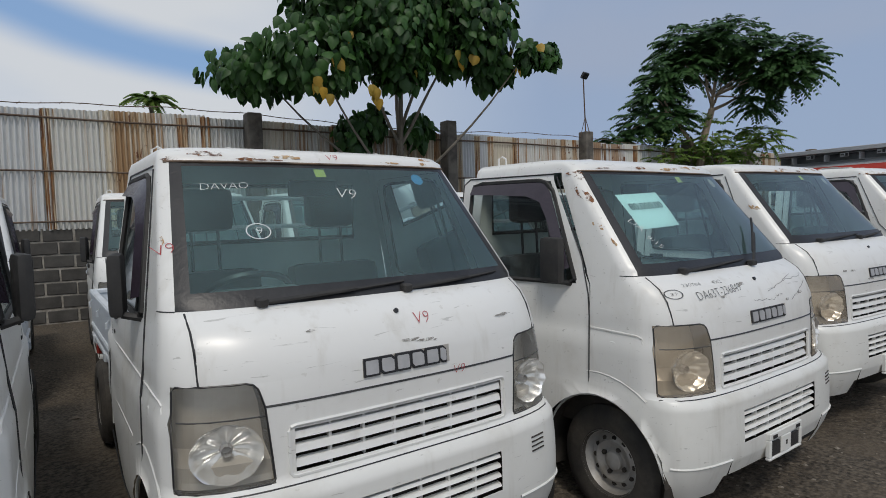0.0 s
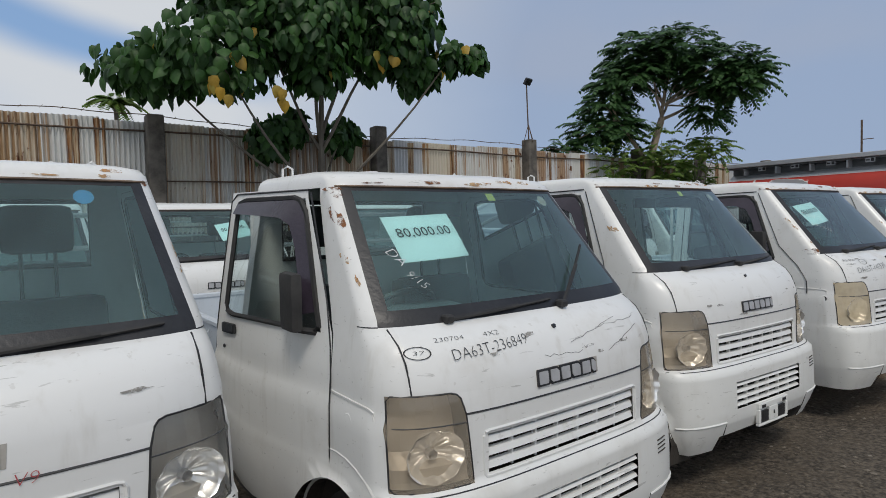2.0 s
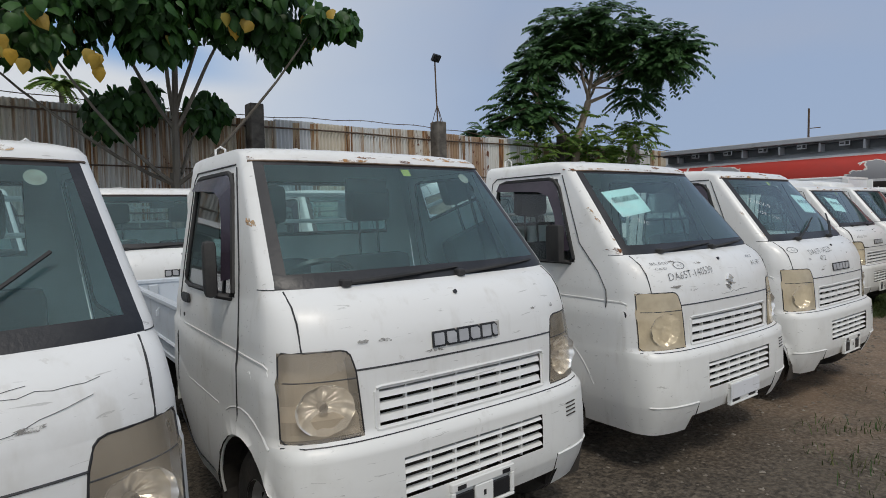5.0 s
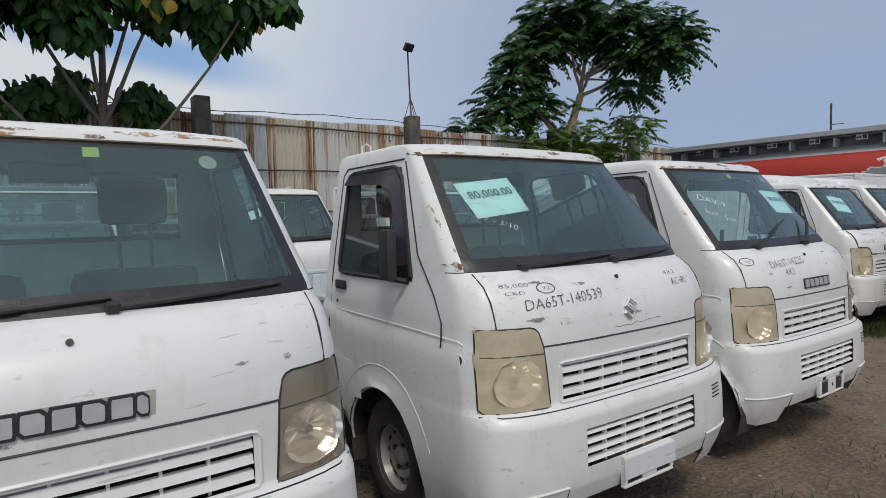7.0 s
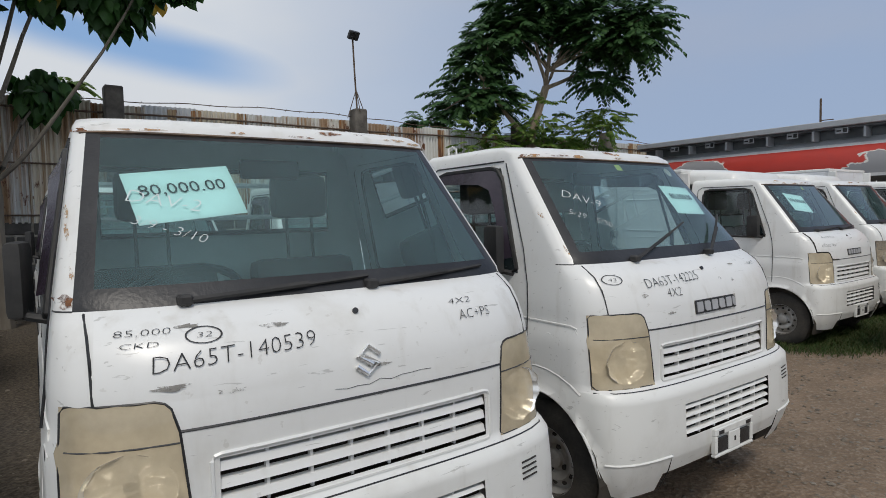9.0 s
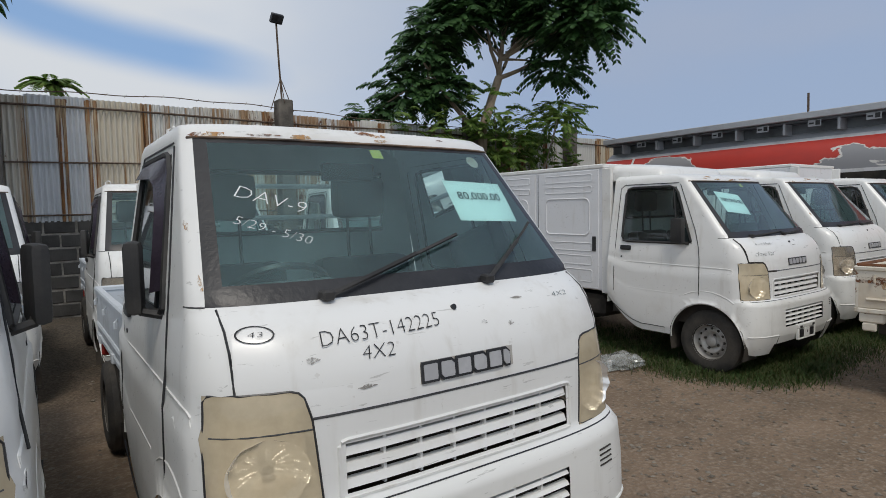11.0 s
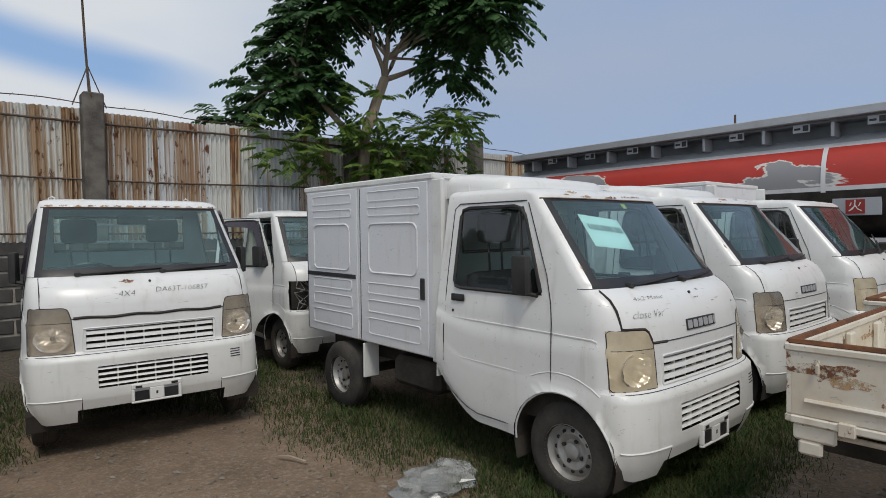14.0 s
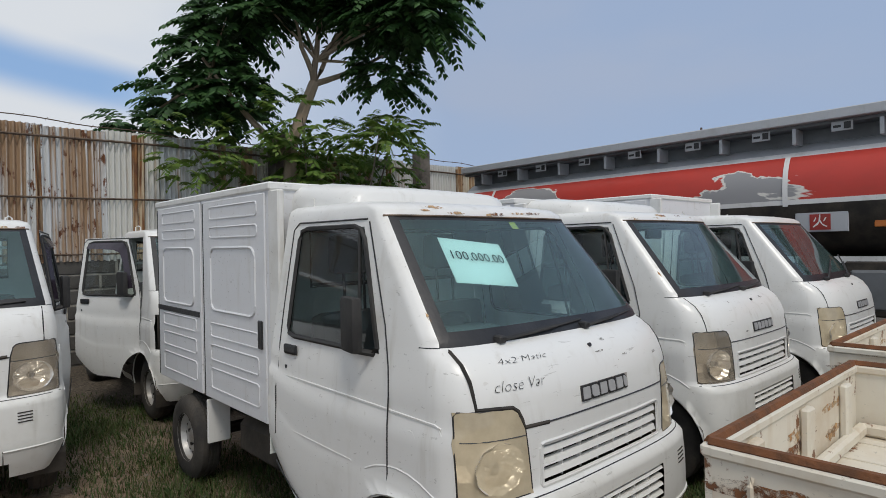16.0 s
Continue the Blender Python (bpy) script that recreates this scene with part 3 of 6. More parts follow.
def cab(parent, lens_mat, badge="bars", visor=False, wipers="low", guard=True, arch_y=0.46, door_y=0.52):
    panels = cab_panels(arch_y)

    def panel(key, name, mat, label="", smooth=True):
        vs, fs, _ = panels[key]
        return mesh_part(name, vs, fs, mat, parent, label, smooth)

    shell = panel("cab_shell", "cab_shell", WHITE, "dulled white painted cab")
    bonnet = panel("bonnet", "bonnet", WHITE, "white bonnet with scratches")
    bump = panel("bumper", "bumper", BUMPER, "white plastic bumper")
    grille = panel("grille_panel", "grille_panel", WHITE)
    screen = panel("windscreen", "windscreen", GLASS, "dusty windscreen with a painted sky veil")
    panel("windscreen_frame", "windscreen_frame", TRIM)
    # joints round the bonnet and over the bumper
    joint = [(-0.637, z) for z in (1.135, 1.09, 1.04, 1.0, 0.946)]
    seam = bmesh.new()
    for s in (-1, 1):
        add_tube(seam, on_front([(s * x, z) for x, z in joint], 0.0005), 0.0035, 4)
    add_tube(seam, on_front([(-0.474 + 0.948 * k / 14, 0.872) for k in range(15)], 0.0005), 0.0034, 4)
    part("bonnet_gap", seam, TRIM, bonnet)
    seam = tubes(on_front([(-0.715 + 1.43 * k / 24, 0.640) for k in range(25)], 0.0), r=0.003, sides=4)
    part("bumper_gap", seam, TRIM, bump)
    z0 = 1.088
    edge = [(-0.60 + 1.20 * k / 20, 1.622) for k in range(21)]
    part("screen_top_seal", tubes(on_front(edge, 0.002), r=0.005, sides=4), RUBBER_BROWN, shell)
    part("washer_jet", tubes([(0.0, face_y(0, z0) - 0.006, z0 + 0.004), (0.0, face_y(0, z0) + 0.01, z0 - 0.004)], r=0.0085, sides=10), TRIM, bonnet)
    # grilles
    frame_pts = ([(-0.412, z) for z in (0.668, 0.72, 0.79)] + [(-0.405, 0.802)] + [(-0.39 + 0.078 * k, 0.806) for k in range(11)] + [(0.405, 0.802)]
                 + [(0.412, z) for z in (0.79, 0.72, 0.668)] + [(0.405, 0.658)] + [(0.39 - 0.078 * k, 0.656) for k in range(11)] + [(-0.405, 0.658)])
    part("grille_rim", tubes(on_front(frame_pts, 0.001), r=0.0055, sides=5, closed=True), WHITE, grille)
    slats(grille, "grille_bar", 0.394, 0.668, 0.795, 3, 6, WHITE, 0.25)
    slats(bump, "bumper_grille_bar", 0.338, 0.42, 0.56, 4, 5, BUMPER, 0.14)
    # step along the bumper's ends, number plate bracket, small vent
    for s in (-1, 1):
        pts = on_front([(s * x, 0.365) for x in (0.43, 0.50, 0.57, 0.63, 0.68, 0.700, 0.715)], 0.001)
        part("bumper_step", tubes(pts, r=0.005, sides=6), BUMPER, bump)
        part("bumper_joint", tubes(on_front([(s * 0.43, z) for z in (0.37, 0.30, 0.215)], 0.001), r=0.0025, sides=4), CHASSIS_AND_SHADE, bump)
    br = boxes((-0.155, 0.155, -0.018, 0.006, 0.382, 0.415), (-0.155, 0.155, -0.018, 0.006, 0.288, 0.302), (-0.155, -0.135, -0.018, 0.006, 0.302, 0.382),
               (0.135, 0.155, -0.018, 0.006, 0.302, 0.382), (-0.045, 0.045, -0.018, 0.006, 0.302, 0.382), bevel=0.004)
    brk = part("plate_bracket", br, BUMPER, bump)
    for h in ((-0.132, -0.048, -0.012, 0.0, 0.305, 0.365), (0.048, 0.132, -0.012, 0.0, 0.305, 0.365), (-0.13, -0.09, -0.0195, -0.016, 0.388, 0.404), (0.09, 0.13, -0.0195, -0.016, 0.388, 0.404), (-0.006, 0.006, -0.0195, -0.016, 0.335, 0.355)):
        part("bracket_hole", boxes(h), TRIM, brk)
    vent = bmesh.new()
    for k in range(4):
        z = 0.515 + 0.017 * k
        add_tube(vent, on_front([(0.50, z), (0.535, z), (0.57, z)], 0.0008), 0.0035, 4)
    part("bumper_vent", vent, CHASSIS_AND_SHADE, bump)
    # lamps
    for s in (-1, 1):
        headlamp(parent, panels, s, lens_mat)
    if badge == "bars":
        badge_bars(bonnet)
    else:
        badge_round(bonnet)
    # doors
    for s in (-1, 1):
        k = "_a" if s < 0 else "_b"
        door = panel("door" + k, "door", WHITE, "white door with a black handle")
        pane = mesh_part("side_window", *panels["side_window" + k][:2], SIDE_GLASS, door, "", True)
        x = lambda z, d=0.004: s * (side_x(z) + d)
        wf = lambda z: float(np.interp(z, (1.09, 1.58), (0.605, 0.80)))
        rim = [(x(z), wf(z), z) for z in (1.11, 1.15, 1.25, 1.35, 1.45, 1.53)] + [(x(1.57), wf(1.58) + 0.02, 1.57), (x(1.58), wf(1.58) + 0.07, 1.584)] + [(x(1.58), y, 1.584) for y in (1.1, 1.25)] + [(x(1.57), 1.30, 1.572)]
        rim += [(x(z), 1.315, z) for z in (1.53, 1.4, 1.25, 1.13)] + [(x(1.10), 1.30, 1.10)] + [(x(1.09), y, 1.09) for y in (1.25, 1.1, 0.9, 0.75, 0.64)]
        part("window_rubber", tubes(rim, r=0.011, sides=5, closed=True), BLACK, door)
        part("quarter_bar", tubes([(x(1.09, 0), 0.74, 1.09), (x(1.25, 0), 0.765, 1.25), (x(1.57, 0), 0.83, 1.57)], r=0.008, sides=5), BLACK, door)
        yc = lambda z: float(np.interp(z, (0.36, 1.00, 1.15, 1.61), (door_y, door_y + 0.008, 0.56, 0.77)))
        gap = [(x(z, 0.0015), yc(z), z) for z in (1.60, 1.50, 1.40, 1.30, 1.20, 1.05, 0.95)] + [(x(z, 0.007), door_y, z) for z in ((0.85, 0.75, 0.66, 0.60) if arch_y < 0.6 else (0.89, 0.86))]
        gap2 = [(x(1.60, 0.001), y, 1.612) for y in (0.78, 0.90, 1.05, 1.2, 1.34)] + [(x(z, 0.001), 1.385, z) for z in (1.58, 1.4, 1.2, 1.05, 0.9)] + [(x(z, 0.008), 1.385, z) for z in (0.84, 0.75, 0.62)]
        part("door_gap", tubes(gap, r=0.0036, sides=4), TRIM, door)
        part("door_gap", tubes(gap2, r=0.0036, sides=4), TRIM, door)
        sill = lambda y: 0.345 if y < 1.08 else 0.345 + 0.22 * ((y - 1.08) / 0.38) ** 1.6
        part("door_gap", tubes([(x(sill(y), 0.0075), y, sill(y)) for y in (arch_y + 0.33, 0.95, 1.08, 1.17, 1.25, 1.32, 1.38) if y >= arch_y + 0.32], r=0.0034, sides=4), TRIM, door)
        part("door_handle", boxes((min(x(0.97, -0.004), x(0.97, 0.012)), max(x(0.97, -0.004), x(0.97, 0.012)), 1.205, 1.32, 1.008, 1.052), bevel=0.012, seg=2), TRIM, door)
        part("door_lock", tubes([(x(0.94, -0.005), 1.31, 0.945), (x(0.94, 0.004), 1.31, 0.945)], r=0.009, sides=8), TRIM, door)
        mir = boxes((-0.024, 0.024, -0.066, 0.066, -0.108, 0.108), bevel=0.022, seg=2, m=Matrix.Translation((s * 0.766, 0.70, 1.20)) @ pose(0, 0, 0, 0, 0, s * 12))
        mirror = part("mirror", mir, BLACK, door, "black folded door mirror", True)
        part("mirror_arm", tubes([(x(1.10, -0.005), 0.64, 1.085), (s * 0.755, 0.66, 1.10), (s * 0.768, 0.69, 1.14)], r=0.014, sides=6), BLACK, mirror)
        ry = 0.39 if arch_y < 0.6 else 0.26
        rp = lambda y, z, d: (s * (corner_x(y, z) + d), y, z)
        part("repeater_rim", tubes([rp(ry + 0.026 * math.cos(q * math.tau / 12), 0.83 + 0.021 * math.sin(q * math.tau / 12), 0.002) for q in range(12)], r=0.004, sides=5, closed=True), WHITE, shell)
        part("side_repeater", tubes([rp(ry, 0.83, -0.004), rp(ry, 0.83, 0.004)], r=0.019, sides=12 if arch_y > 0.6 else 4), TRIM, shell)
        line = [rp(y, z, -0.001) for y, z in ((0.245, 0.862), (0.25, 0.885), (0.275, 0.893), (0.33, 0.894), (0.42, 0.895), (0.505, 0.896))]
        part("belt_crease", tubes(line, [rp(y, 0.893 + 0.008 * y, -0.001) for y in (0.51, 0.8, 1.1, 1.38)], r=0.0055, sides=5), WHITE, shell)
        part("waist_crease", tubes([rp(y, 0.655 + 0.02 * (y - 0.8), 0.003) for y in (arch_y + 0.30, 0.95 if arch_y < 0.6 else 1.25, 1.38)], r=0.0055, sides=5), WHITE, shell)
        def round_arch(rad, out, a0, a1):
            run = []
            for a in range(a0, a1, 9):
                yy, zz = arch_y + rad * math.cos(radians(a)), ARCH_Z + rad * math.sin(radians(a))
                run.append((s * (corner_x(yy, zz) + out), yy, zz))
            return run
        arch = round_arch(ARCH_R - 0.004, 0.004, 0, 182)
        part("arch_crease", tubes(round_arch(ARCH_R + 0.10, 0.003, 62 if arch_y < 0.6 else 15, 128 if arch_y < 0.6 else 165), r=0.006, sides=5), WHITE, shell)
        part("arch_lip", tubes(arch, r=0.006, sides=6), WHITE, shell)
        well = bmesh.new()
        vs = []
        for a in range(-20, 201, 20):
            yy, zz = arch_y + 0.33 * math.cos(radians(a)), ARCH_Z + 0.33 * math.sin(radians(a))
            vs.append((well.verts.new((s * 0.73, yy, zz)), well.verts.new((s * 0.50, yy, zz))))
        for p, q in zip(vs, vs[1:]):
            well.faces.new((p[0], q[0], q[1], p[1]))
        well.faces.new([v[1] for v in vs])
        part("wheel_well", well, CHASSIS_AND_SHADE, shell)
        if visor:
            vz = [(x(z, 0.008), wf(z) + 0.012, z) for z in (1.16, 1.28, 1.40, 1.52)] + [(x(1.57, 0.008), 0.84, 1.575), (x(1.58, 0.008), 1.05, 1.58), (x(1.58, 0.008), 1.31, 1.58)]
            vo = [(x(z, 0.035), wf(z) + 0.055, z - 0.01) for z in (1.16, 1.28, 1.40)] + [(x(1.48, 0.04), 0.83, 1.475), (x(1.50, 0.04), 0.91, 1.505), (x(1.51, 0.038), 1.08, 1.515), (x(1.52, 0.03), 1.31, 1.525)]
            mesh_part("rain_visor", vz + vo, [(i, i + 1, i + 8, i + 7) for i in range(6)], VISOR, door, "smoked rain visor", True)
    # pillar joint below the windscreen
    for s in (-1, 1):
        pts = [(s * (side_x(1.14) * f), face_y(s * side_x(1.14) * f, 1.14) - 0.001, 1.14) for f in (0.945, 0.97, 0.99, 0.999)]
        part("pillar_joint", tubes(pts, r=0.0025, sides=4), TRIM, shell)
        part("rope_hook", tubes([(s * 0.53, 1.36, 1.66), (s * 0.53, 1.36, 1.735), (s * 0.51, 1.35, 1.748), (s * 0.49, 1.34, 1.735), (s * 0.49, 1.34, 1.68)], r=0.006, sides=5), WHITE, shell)
    for s in (-1, 1):
        part("roof_ridge", tubes([(s * 0.33, 0.84, 1.690), (s * 0.345, 1.15, 1.703), (s * 0.345, 1.42, 1.705)], r=0.010, sides=6), WHITE, shell)
    # back wall with its window
    bw = bmesh.new()
    zs = (0.50, 0.70, 0.95, 1.30, 1.58, 1.62, 1.645, 1.672, 1.692, 1.705)
    for a, b in zip(zs, zs[1:]):
        wa, wb = side_x(a), side_x(b)
        if a == 1.30:
            for s in (-1, 1):
                bw.faces.new([bw.verts.new(p) for p in ((s * 0.50, BACK, a), (s * wa, BACK, a), (s * wb, BACK, b), (s * 0.50, BACK, b))])
        else:
            bw.faces.new([bw.verts.new(p) for p in ((-wa, BACK, a), (wa, BACK, a), (wb, BACK, b), (-wb, BACK, b))])
    back = part("cab_back", bw, LINING, parent)
    mesh_part("rear_window", [(-0.5, BACK, 1.30), (0.5, BACK, 1.30), (0.5, BACK, 1.58), (-0.5, BACK, 1.58)], [(0, 1, 2, 3)], SIDE_GLASS, back)
    part("rear_window_rubber", tubes([(-0.5, BACK - 0.004, 1.30), (0.5, BACK - 0.004, 1.30), (0.5, BACK - 0.004, 1.58), (-0.5, BACK - 0.004, 1.58)], r=0.012, sides=5, closed=True), BLACK, back)
    if guard:
        part("window_guard", tubes(*[[(-0.62, 1.53, z), (0.62, 1.53, z)] for z in (0.95, 1.22, 1.37, 1.52)], *[[(s * 0.62, 1.53, 0.66), (s * 0.62, 1.53, 1.52)] for s in (-1, 1)], r=0.013, sides=6), WHITE, back)
    # inside
    part("cab_floor", boxes((-0.66, 0.66, 0.30, 1.45, 0.40, 0.62)), CHASSIS_AND_SHADE, parent)
    dash = bmesh.new()
    prof = [(0.245, 1.135), (0.42, 1.125), (0.56, 1.085), (0.60, 1.02), (0.585, 0.90), (0.50, 0.66)]
    va = []
    for f in (-1, -0.92, -0.8, -0.6, -0.3, 0, 0.3, 0.6, 0.8, 0.92, 1):
        col = []
        for i, (y, z) in enumerate(prof):
            px = f * (side_x(z) - 0.012)
            col.append(dash.verts.new((px, max(y, face_y(px, z) + 0.015) if i == 0 else max(y, face_y(px, 1.13) + 0.03 + 0.02 * i), z + (0.012 if i == 0 else 0))))
        va.append(col)
    for p, q in zip(va, va[1:]):
        for k in range(len(prof) - 1):
            dash.faces.new((p[k], p[k + 1], q[k + 1], q[k]))
    dsh = part("dashboard", dash, DASH, parent, "", True)
    part("instrument_hood", boxes((-0.50, -0.17, 0.44, 0.60, 1.06, 1.165), bevel=0.035, seg=2), DASH, dsh, "", True)
    wm = Matrix.Translation((-0.33, 0.73, 1.10)) @ Matrix.Rotation(radians(-38), 4, "X")
    circ = [wm @ Vector((0.18 * math.cos(k * math.tau / 24), 0.18 * math.sin(k * math.tau / 24), 0)) for k in range(24)]
    st = tubes(circ, r=0.014, sides=6, closed=True)
    add_tube(st, [wm @ Vector((-0.17, 0, 0)), wm @ Vector((0, 0, -0.03)), wm @ Vector((0.17, 0, 0))], 0.02, 6)
    add_tube(st, [wm @ Vector((0, 0, -0.03)), wm @ Vector((0, -0.05, -0.25))], 0.03, 6)
    part("steering_wheel", st, TRIM, dsh, "", True)
    for cx in (-0.33, 0.30):
        seat = part("seat", boxes((cx - 0.25, cx + 0.25, 0.85, 1.30, 0.62, 0.80), bevel=0.05, seg=2), SEAT, parent, "dark cloth seat", True)
        part("backrest", boxes((cx - 0.24, cx + 0.24, -0.07, 0.07, 0.0, 0.42), bevel=0.05, seg=2, m=Matrix.Translation((0, 1.25, 0.76)) @ Matrix.Rotation(radians(-8), 4, "X")), SEAT, seat, "", True)
        part("headrest", boxes((cx - 0.13, cx + 0.13, 1.275, 1.375, 1.36, 1.56), bevel=0.04, seg=2), SEAT, seat, "", True)
        part("headrest_post", tubes([(cx - 0.06, 1.31, 1.14), (cx - 0.06, 1.325, 1.40)], [(cx + 0.06, 1.31, 1.14), (cx + 0.06, 1.325, 1.40)], r=0.008, sides=5), TRIM, seat)
    part("inner_mirror", boxes((-0.11, 0.11, 0.80, 0.825, 1.50, 1.57), bevel=0.012, seg=2), TRIM, parent)
    # wipers
    if wipers == "low":
        wiper(parent, -0.42, 1.152, 0.10, 1.178)
        wiper(parent, 0.10, 1.152, 0.56, 1.178)
    elif wipers == "up":
        wiper(parent, -0.42, 1.152, 0.10, 1.175)
        wiper(parent, 0.14, 1.152, 0.46, 1.37, 0.03, 0.06)
    else:
        wiper(parent, -0.36, 1.152, 0.16, 1.30, 0.03, 0.04)
        wiper(parent, 0.20, 1.152, 0.52, 1.33, 0.03, 0.06)
    return shell


def chassis(parent, front=0.45, rear=2.75):
    for rail in ((-0.40, -0.33, 0.25, 3.33, 0.40, 0.50), (0.33, 0.40, 0.25, 3.33, 0.40, 0.50), (-0.33, 0.33, 1.55, 1.62, 0.40, 0.50), (-0.33, 0.33, 2.40, 2.47, 0.40, 0.50), (-0.33, 0.33, 3.25, 3.32, 0.40, 0.50)):
        part("frame_rail", boxes(rail, bevel=0.006), CHASSIS_AND_SHADE, parent)
    part("engine_block", boxes((-0.28, 0.28, 0.65, 1.40, 0.24, 0.45), bevel=0.04), CHASSIS_AND_SHADE, parent)
    part("fuel_tank", boxes((-0.60, -0.20, 1.62, 2.15, 0.30, 0.52), bevel=0.04), CHASSIS_AND_SHADE, parent)
    part("rear_axle", tubes([(-0.60, rear, 0.27), (0.60, rear, 0.27)], r=0.04, sides=8), CHASSIS_AND_SHADE, parent)
    part("front_axle", tubes([(-0.60, front, 0.27), (0.60, front, 0.27)], r=0.03, sides=8), CHASSIS_AND_SHADE, parent)
    for s in (-1, 1):
        wheel(parent, s * 0.625, front, s)
        wheel(parent, s * 0.625, rear, s)


def flat_bed(parent, mat, rust=False):
    """A drop-side load bed: floor, three gates with pressed ribs, posts and latches."""
    y0, y1, w = 1.50, 3.36, 0.705 if rust else 0.652
    deck = part("bed_floor", boxes((-w, w, y0, y1, 0.605, 0.645), bevel=0.004), mat, parent)
    if rust:
        for k in range(6):
            x = -0.58 + 0.232 * k
            part("floor_rib", boxes((x - 0.03, x + 0.03, y0 + 0.03, y1 - 0.03, 0.645, 0.650)), mat, deck)
    for s in (-1, 1):
        gate = part("side_gate", boxes((s * w - 0.013, s * w + 0.013, y0 + 0.02, y1 - 0.005, 0.635, 0.905), bevel=0.004), mat, parent)
        part("gate_top_rail", boxes((s * w - 0.022, s * w + 0.022, y0 + 0.018, y1 - 0.003, 0.900, 0.935), bevel=0.008), mat, gate)
        part("gate_bottom_rail", boxes((s * w - 0.02, s * w + 0.02, y0 + 0.018, y1 - 0.003, 0.600, 0.634), bevel=0.006), mat, gate)
        part("gate_rib", tubes([(s * (w + 0.014), y0 + 0.06, 0.70), (s * (w + 0.014), y1 - 0.06, 0.70)], r=0.012, sides=6), mat, gate)
        for y in (1.62, 2.15, 2.70, 3.25):
            part("rope_stud", tubes([(s * (w + 0.012), y, 0.872), (s * (w + 0.03), y, 0.855), (s * (w + 0.028), y, 0.825)], r=0.008, sides=5), mat, gate)
        for y in (1.70, 2.45, 3.15):
            part("gate_hinge", boxes((s * (w + 0.004), s * (w + 0.028), y - 0.03, y + 0.03, 0.585, 0.64) if s > 0 else (s * (w + 0.028), s * (w + 0.004), y - 0.03, y + 0.03, 0.585, 0.64), bevel=0.004), mat, gate)
        for y in (2.02, 2.74):
            part("gate_stake", boxes((s * (w - 0.034) - 0.010, s * (w - 0.034) + 0.010, y - 0.035, y + 0.035, 0.65, 0.895), bevel=0.008), mat, gate)
        part("inner_ledge", boxes(*[(min(s * (w - 0.022), s * (w - 0.055)), max(s * (w - 0.022), s * (w - 0.055)), y0 + 0.03, y1 - 0.03, 0.648, 0.70)], bevel=0.012), mat, gate)
        part("under_rail", tubes([(s * (w - 0.045), y0 + 0.1, 0.56), (s * (w - 0.045), y1 - 0.1, 0.56)], r=0.012, sides=6), mat, deck)
        part("mudguard", boxes((s * (w - 0.085) - 0.08, s * (w - 0.085) + 0.08, 2.44, 2.465, 0.24, 0.60), bevel=0.006), mat if rust else CHASSIS_AND_SHADE, deck)
        part("bed_post", boxes((s * (w - 0.045) - 0.02, s * (w - 0.045) + 0.02, y0 - 0.01, y0 + 0.03, 0.62, 0.96), bevel=0.006), mat, deck)
        if rust:
            bk = boxes((s * 0.70 - 0.012, s * 0.70 + 0.012, y1 - 0.17, y1 - 0.01, 0.53, 0.602), (s * 0.70 - 0.012, s * 0.70 + 0.012, y1 - 0.12, y1 - 0.03, 0.47, 0.532), bevel=0.01)
            part("corner_bracket", bk, mat, deck)
        else:
            part("tail_lamp", boxes((s * 0.55 - 0.10, s * 0.55 + 0.10, y1 - 0.03, y1 + 0.012, 0.46, 0.55), bevel=0.012), TAIL, deck)
    tail = part("tailgate", boxes((-w - 0.012, w + 0.012, y1 - 0.013, y1 + 0.013, 0.635, 0.905), bevel=0.004), mat, parent)
    part("gate_top_rail", boxes((-w - 0.02, w + 0.02, y1 - 0.022, y1 + 0.022, 0.900, 0.936), bevel=0.008), mat, tail)
    part("gate_bottom_rail", boxes((-w - 0.012, w + 0.012, y1 - 0.02, y1 + 0.02, 0.600, 0.634), bevel=0.006), mat, tail)
    for x in (-0.47, 0.0, 0.47):
        part("gate_stake", boxes((x - 0.035, x + 0.035, y1 - 0.045, y1 - 0.013, 0.65, 0.895), bevel=0.008), mat, tail)
    part("inner_ledge", boxes((-w + 0.03, w - 0.03, y1 - 0.06, y1 - 0.02, 0.648, 0.70), bevel=0.012), mat, tail)
    part("headboard", boxes((-w, w, y0 - 0.012, y0 + 0.012, 0.62, 0.93), bevel=0.004), mat, parent)
    if rust:
        rims = [[(-w, y0 + 0.03, 0.9365), (-w, y1, 0.9375)], [(-w, y1, 0.9375), (w, y1, 0.9375)], [(w, y1, 0.9375), (w, y0 + 0.03, 0.9365)]]
        for run in rims:
            part("rusted_edge", tubes(run, r=0.017, sides=6), RUST, deck, "rust along the top edge")
        rr = random.Random(17)
        for s in (-1, 1):
            for k in range(20):           # rust stains along the gate, outside and in
                yc, zc, ry, rz = rr.uniform(1.6, 3.3), rr.choice((0.83, 0.85, 0.80, 0.86, 0.87, 0.70)), rr.uniform(0.05, 0.22), rr.uniform(0.012, 0.035)
                for xx in (s * (w + 0.0142), s * (w - 0.0142)):
                    vs = [(xx, yc, zc)] + [(xx, yc + ry * rr.uniform(0.5, 1) * math.cos(q * math.tau / 14), zc + rz * rr.uniform(0.4, 1) * math.sin(q * math.tau / 14)) for q in range(14)]
                    mesh_part("rust_patch", vs, [(0, q + 1, (q + 1) % 14 + 1) for q in range(14)], RUST_LIGHT if k % 3 else RUST_SPOT, deck)
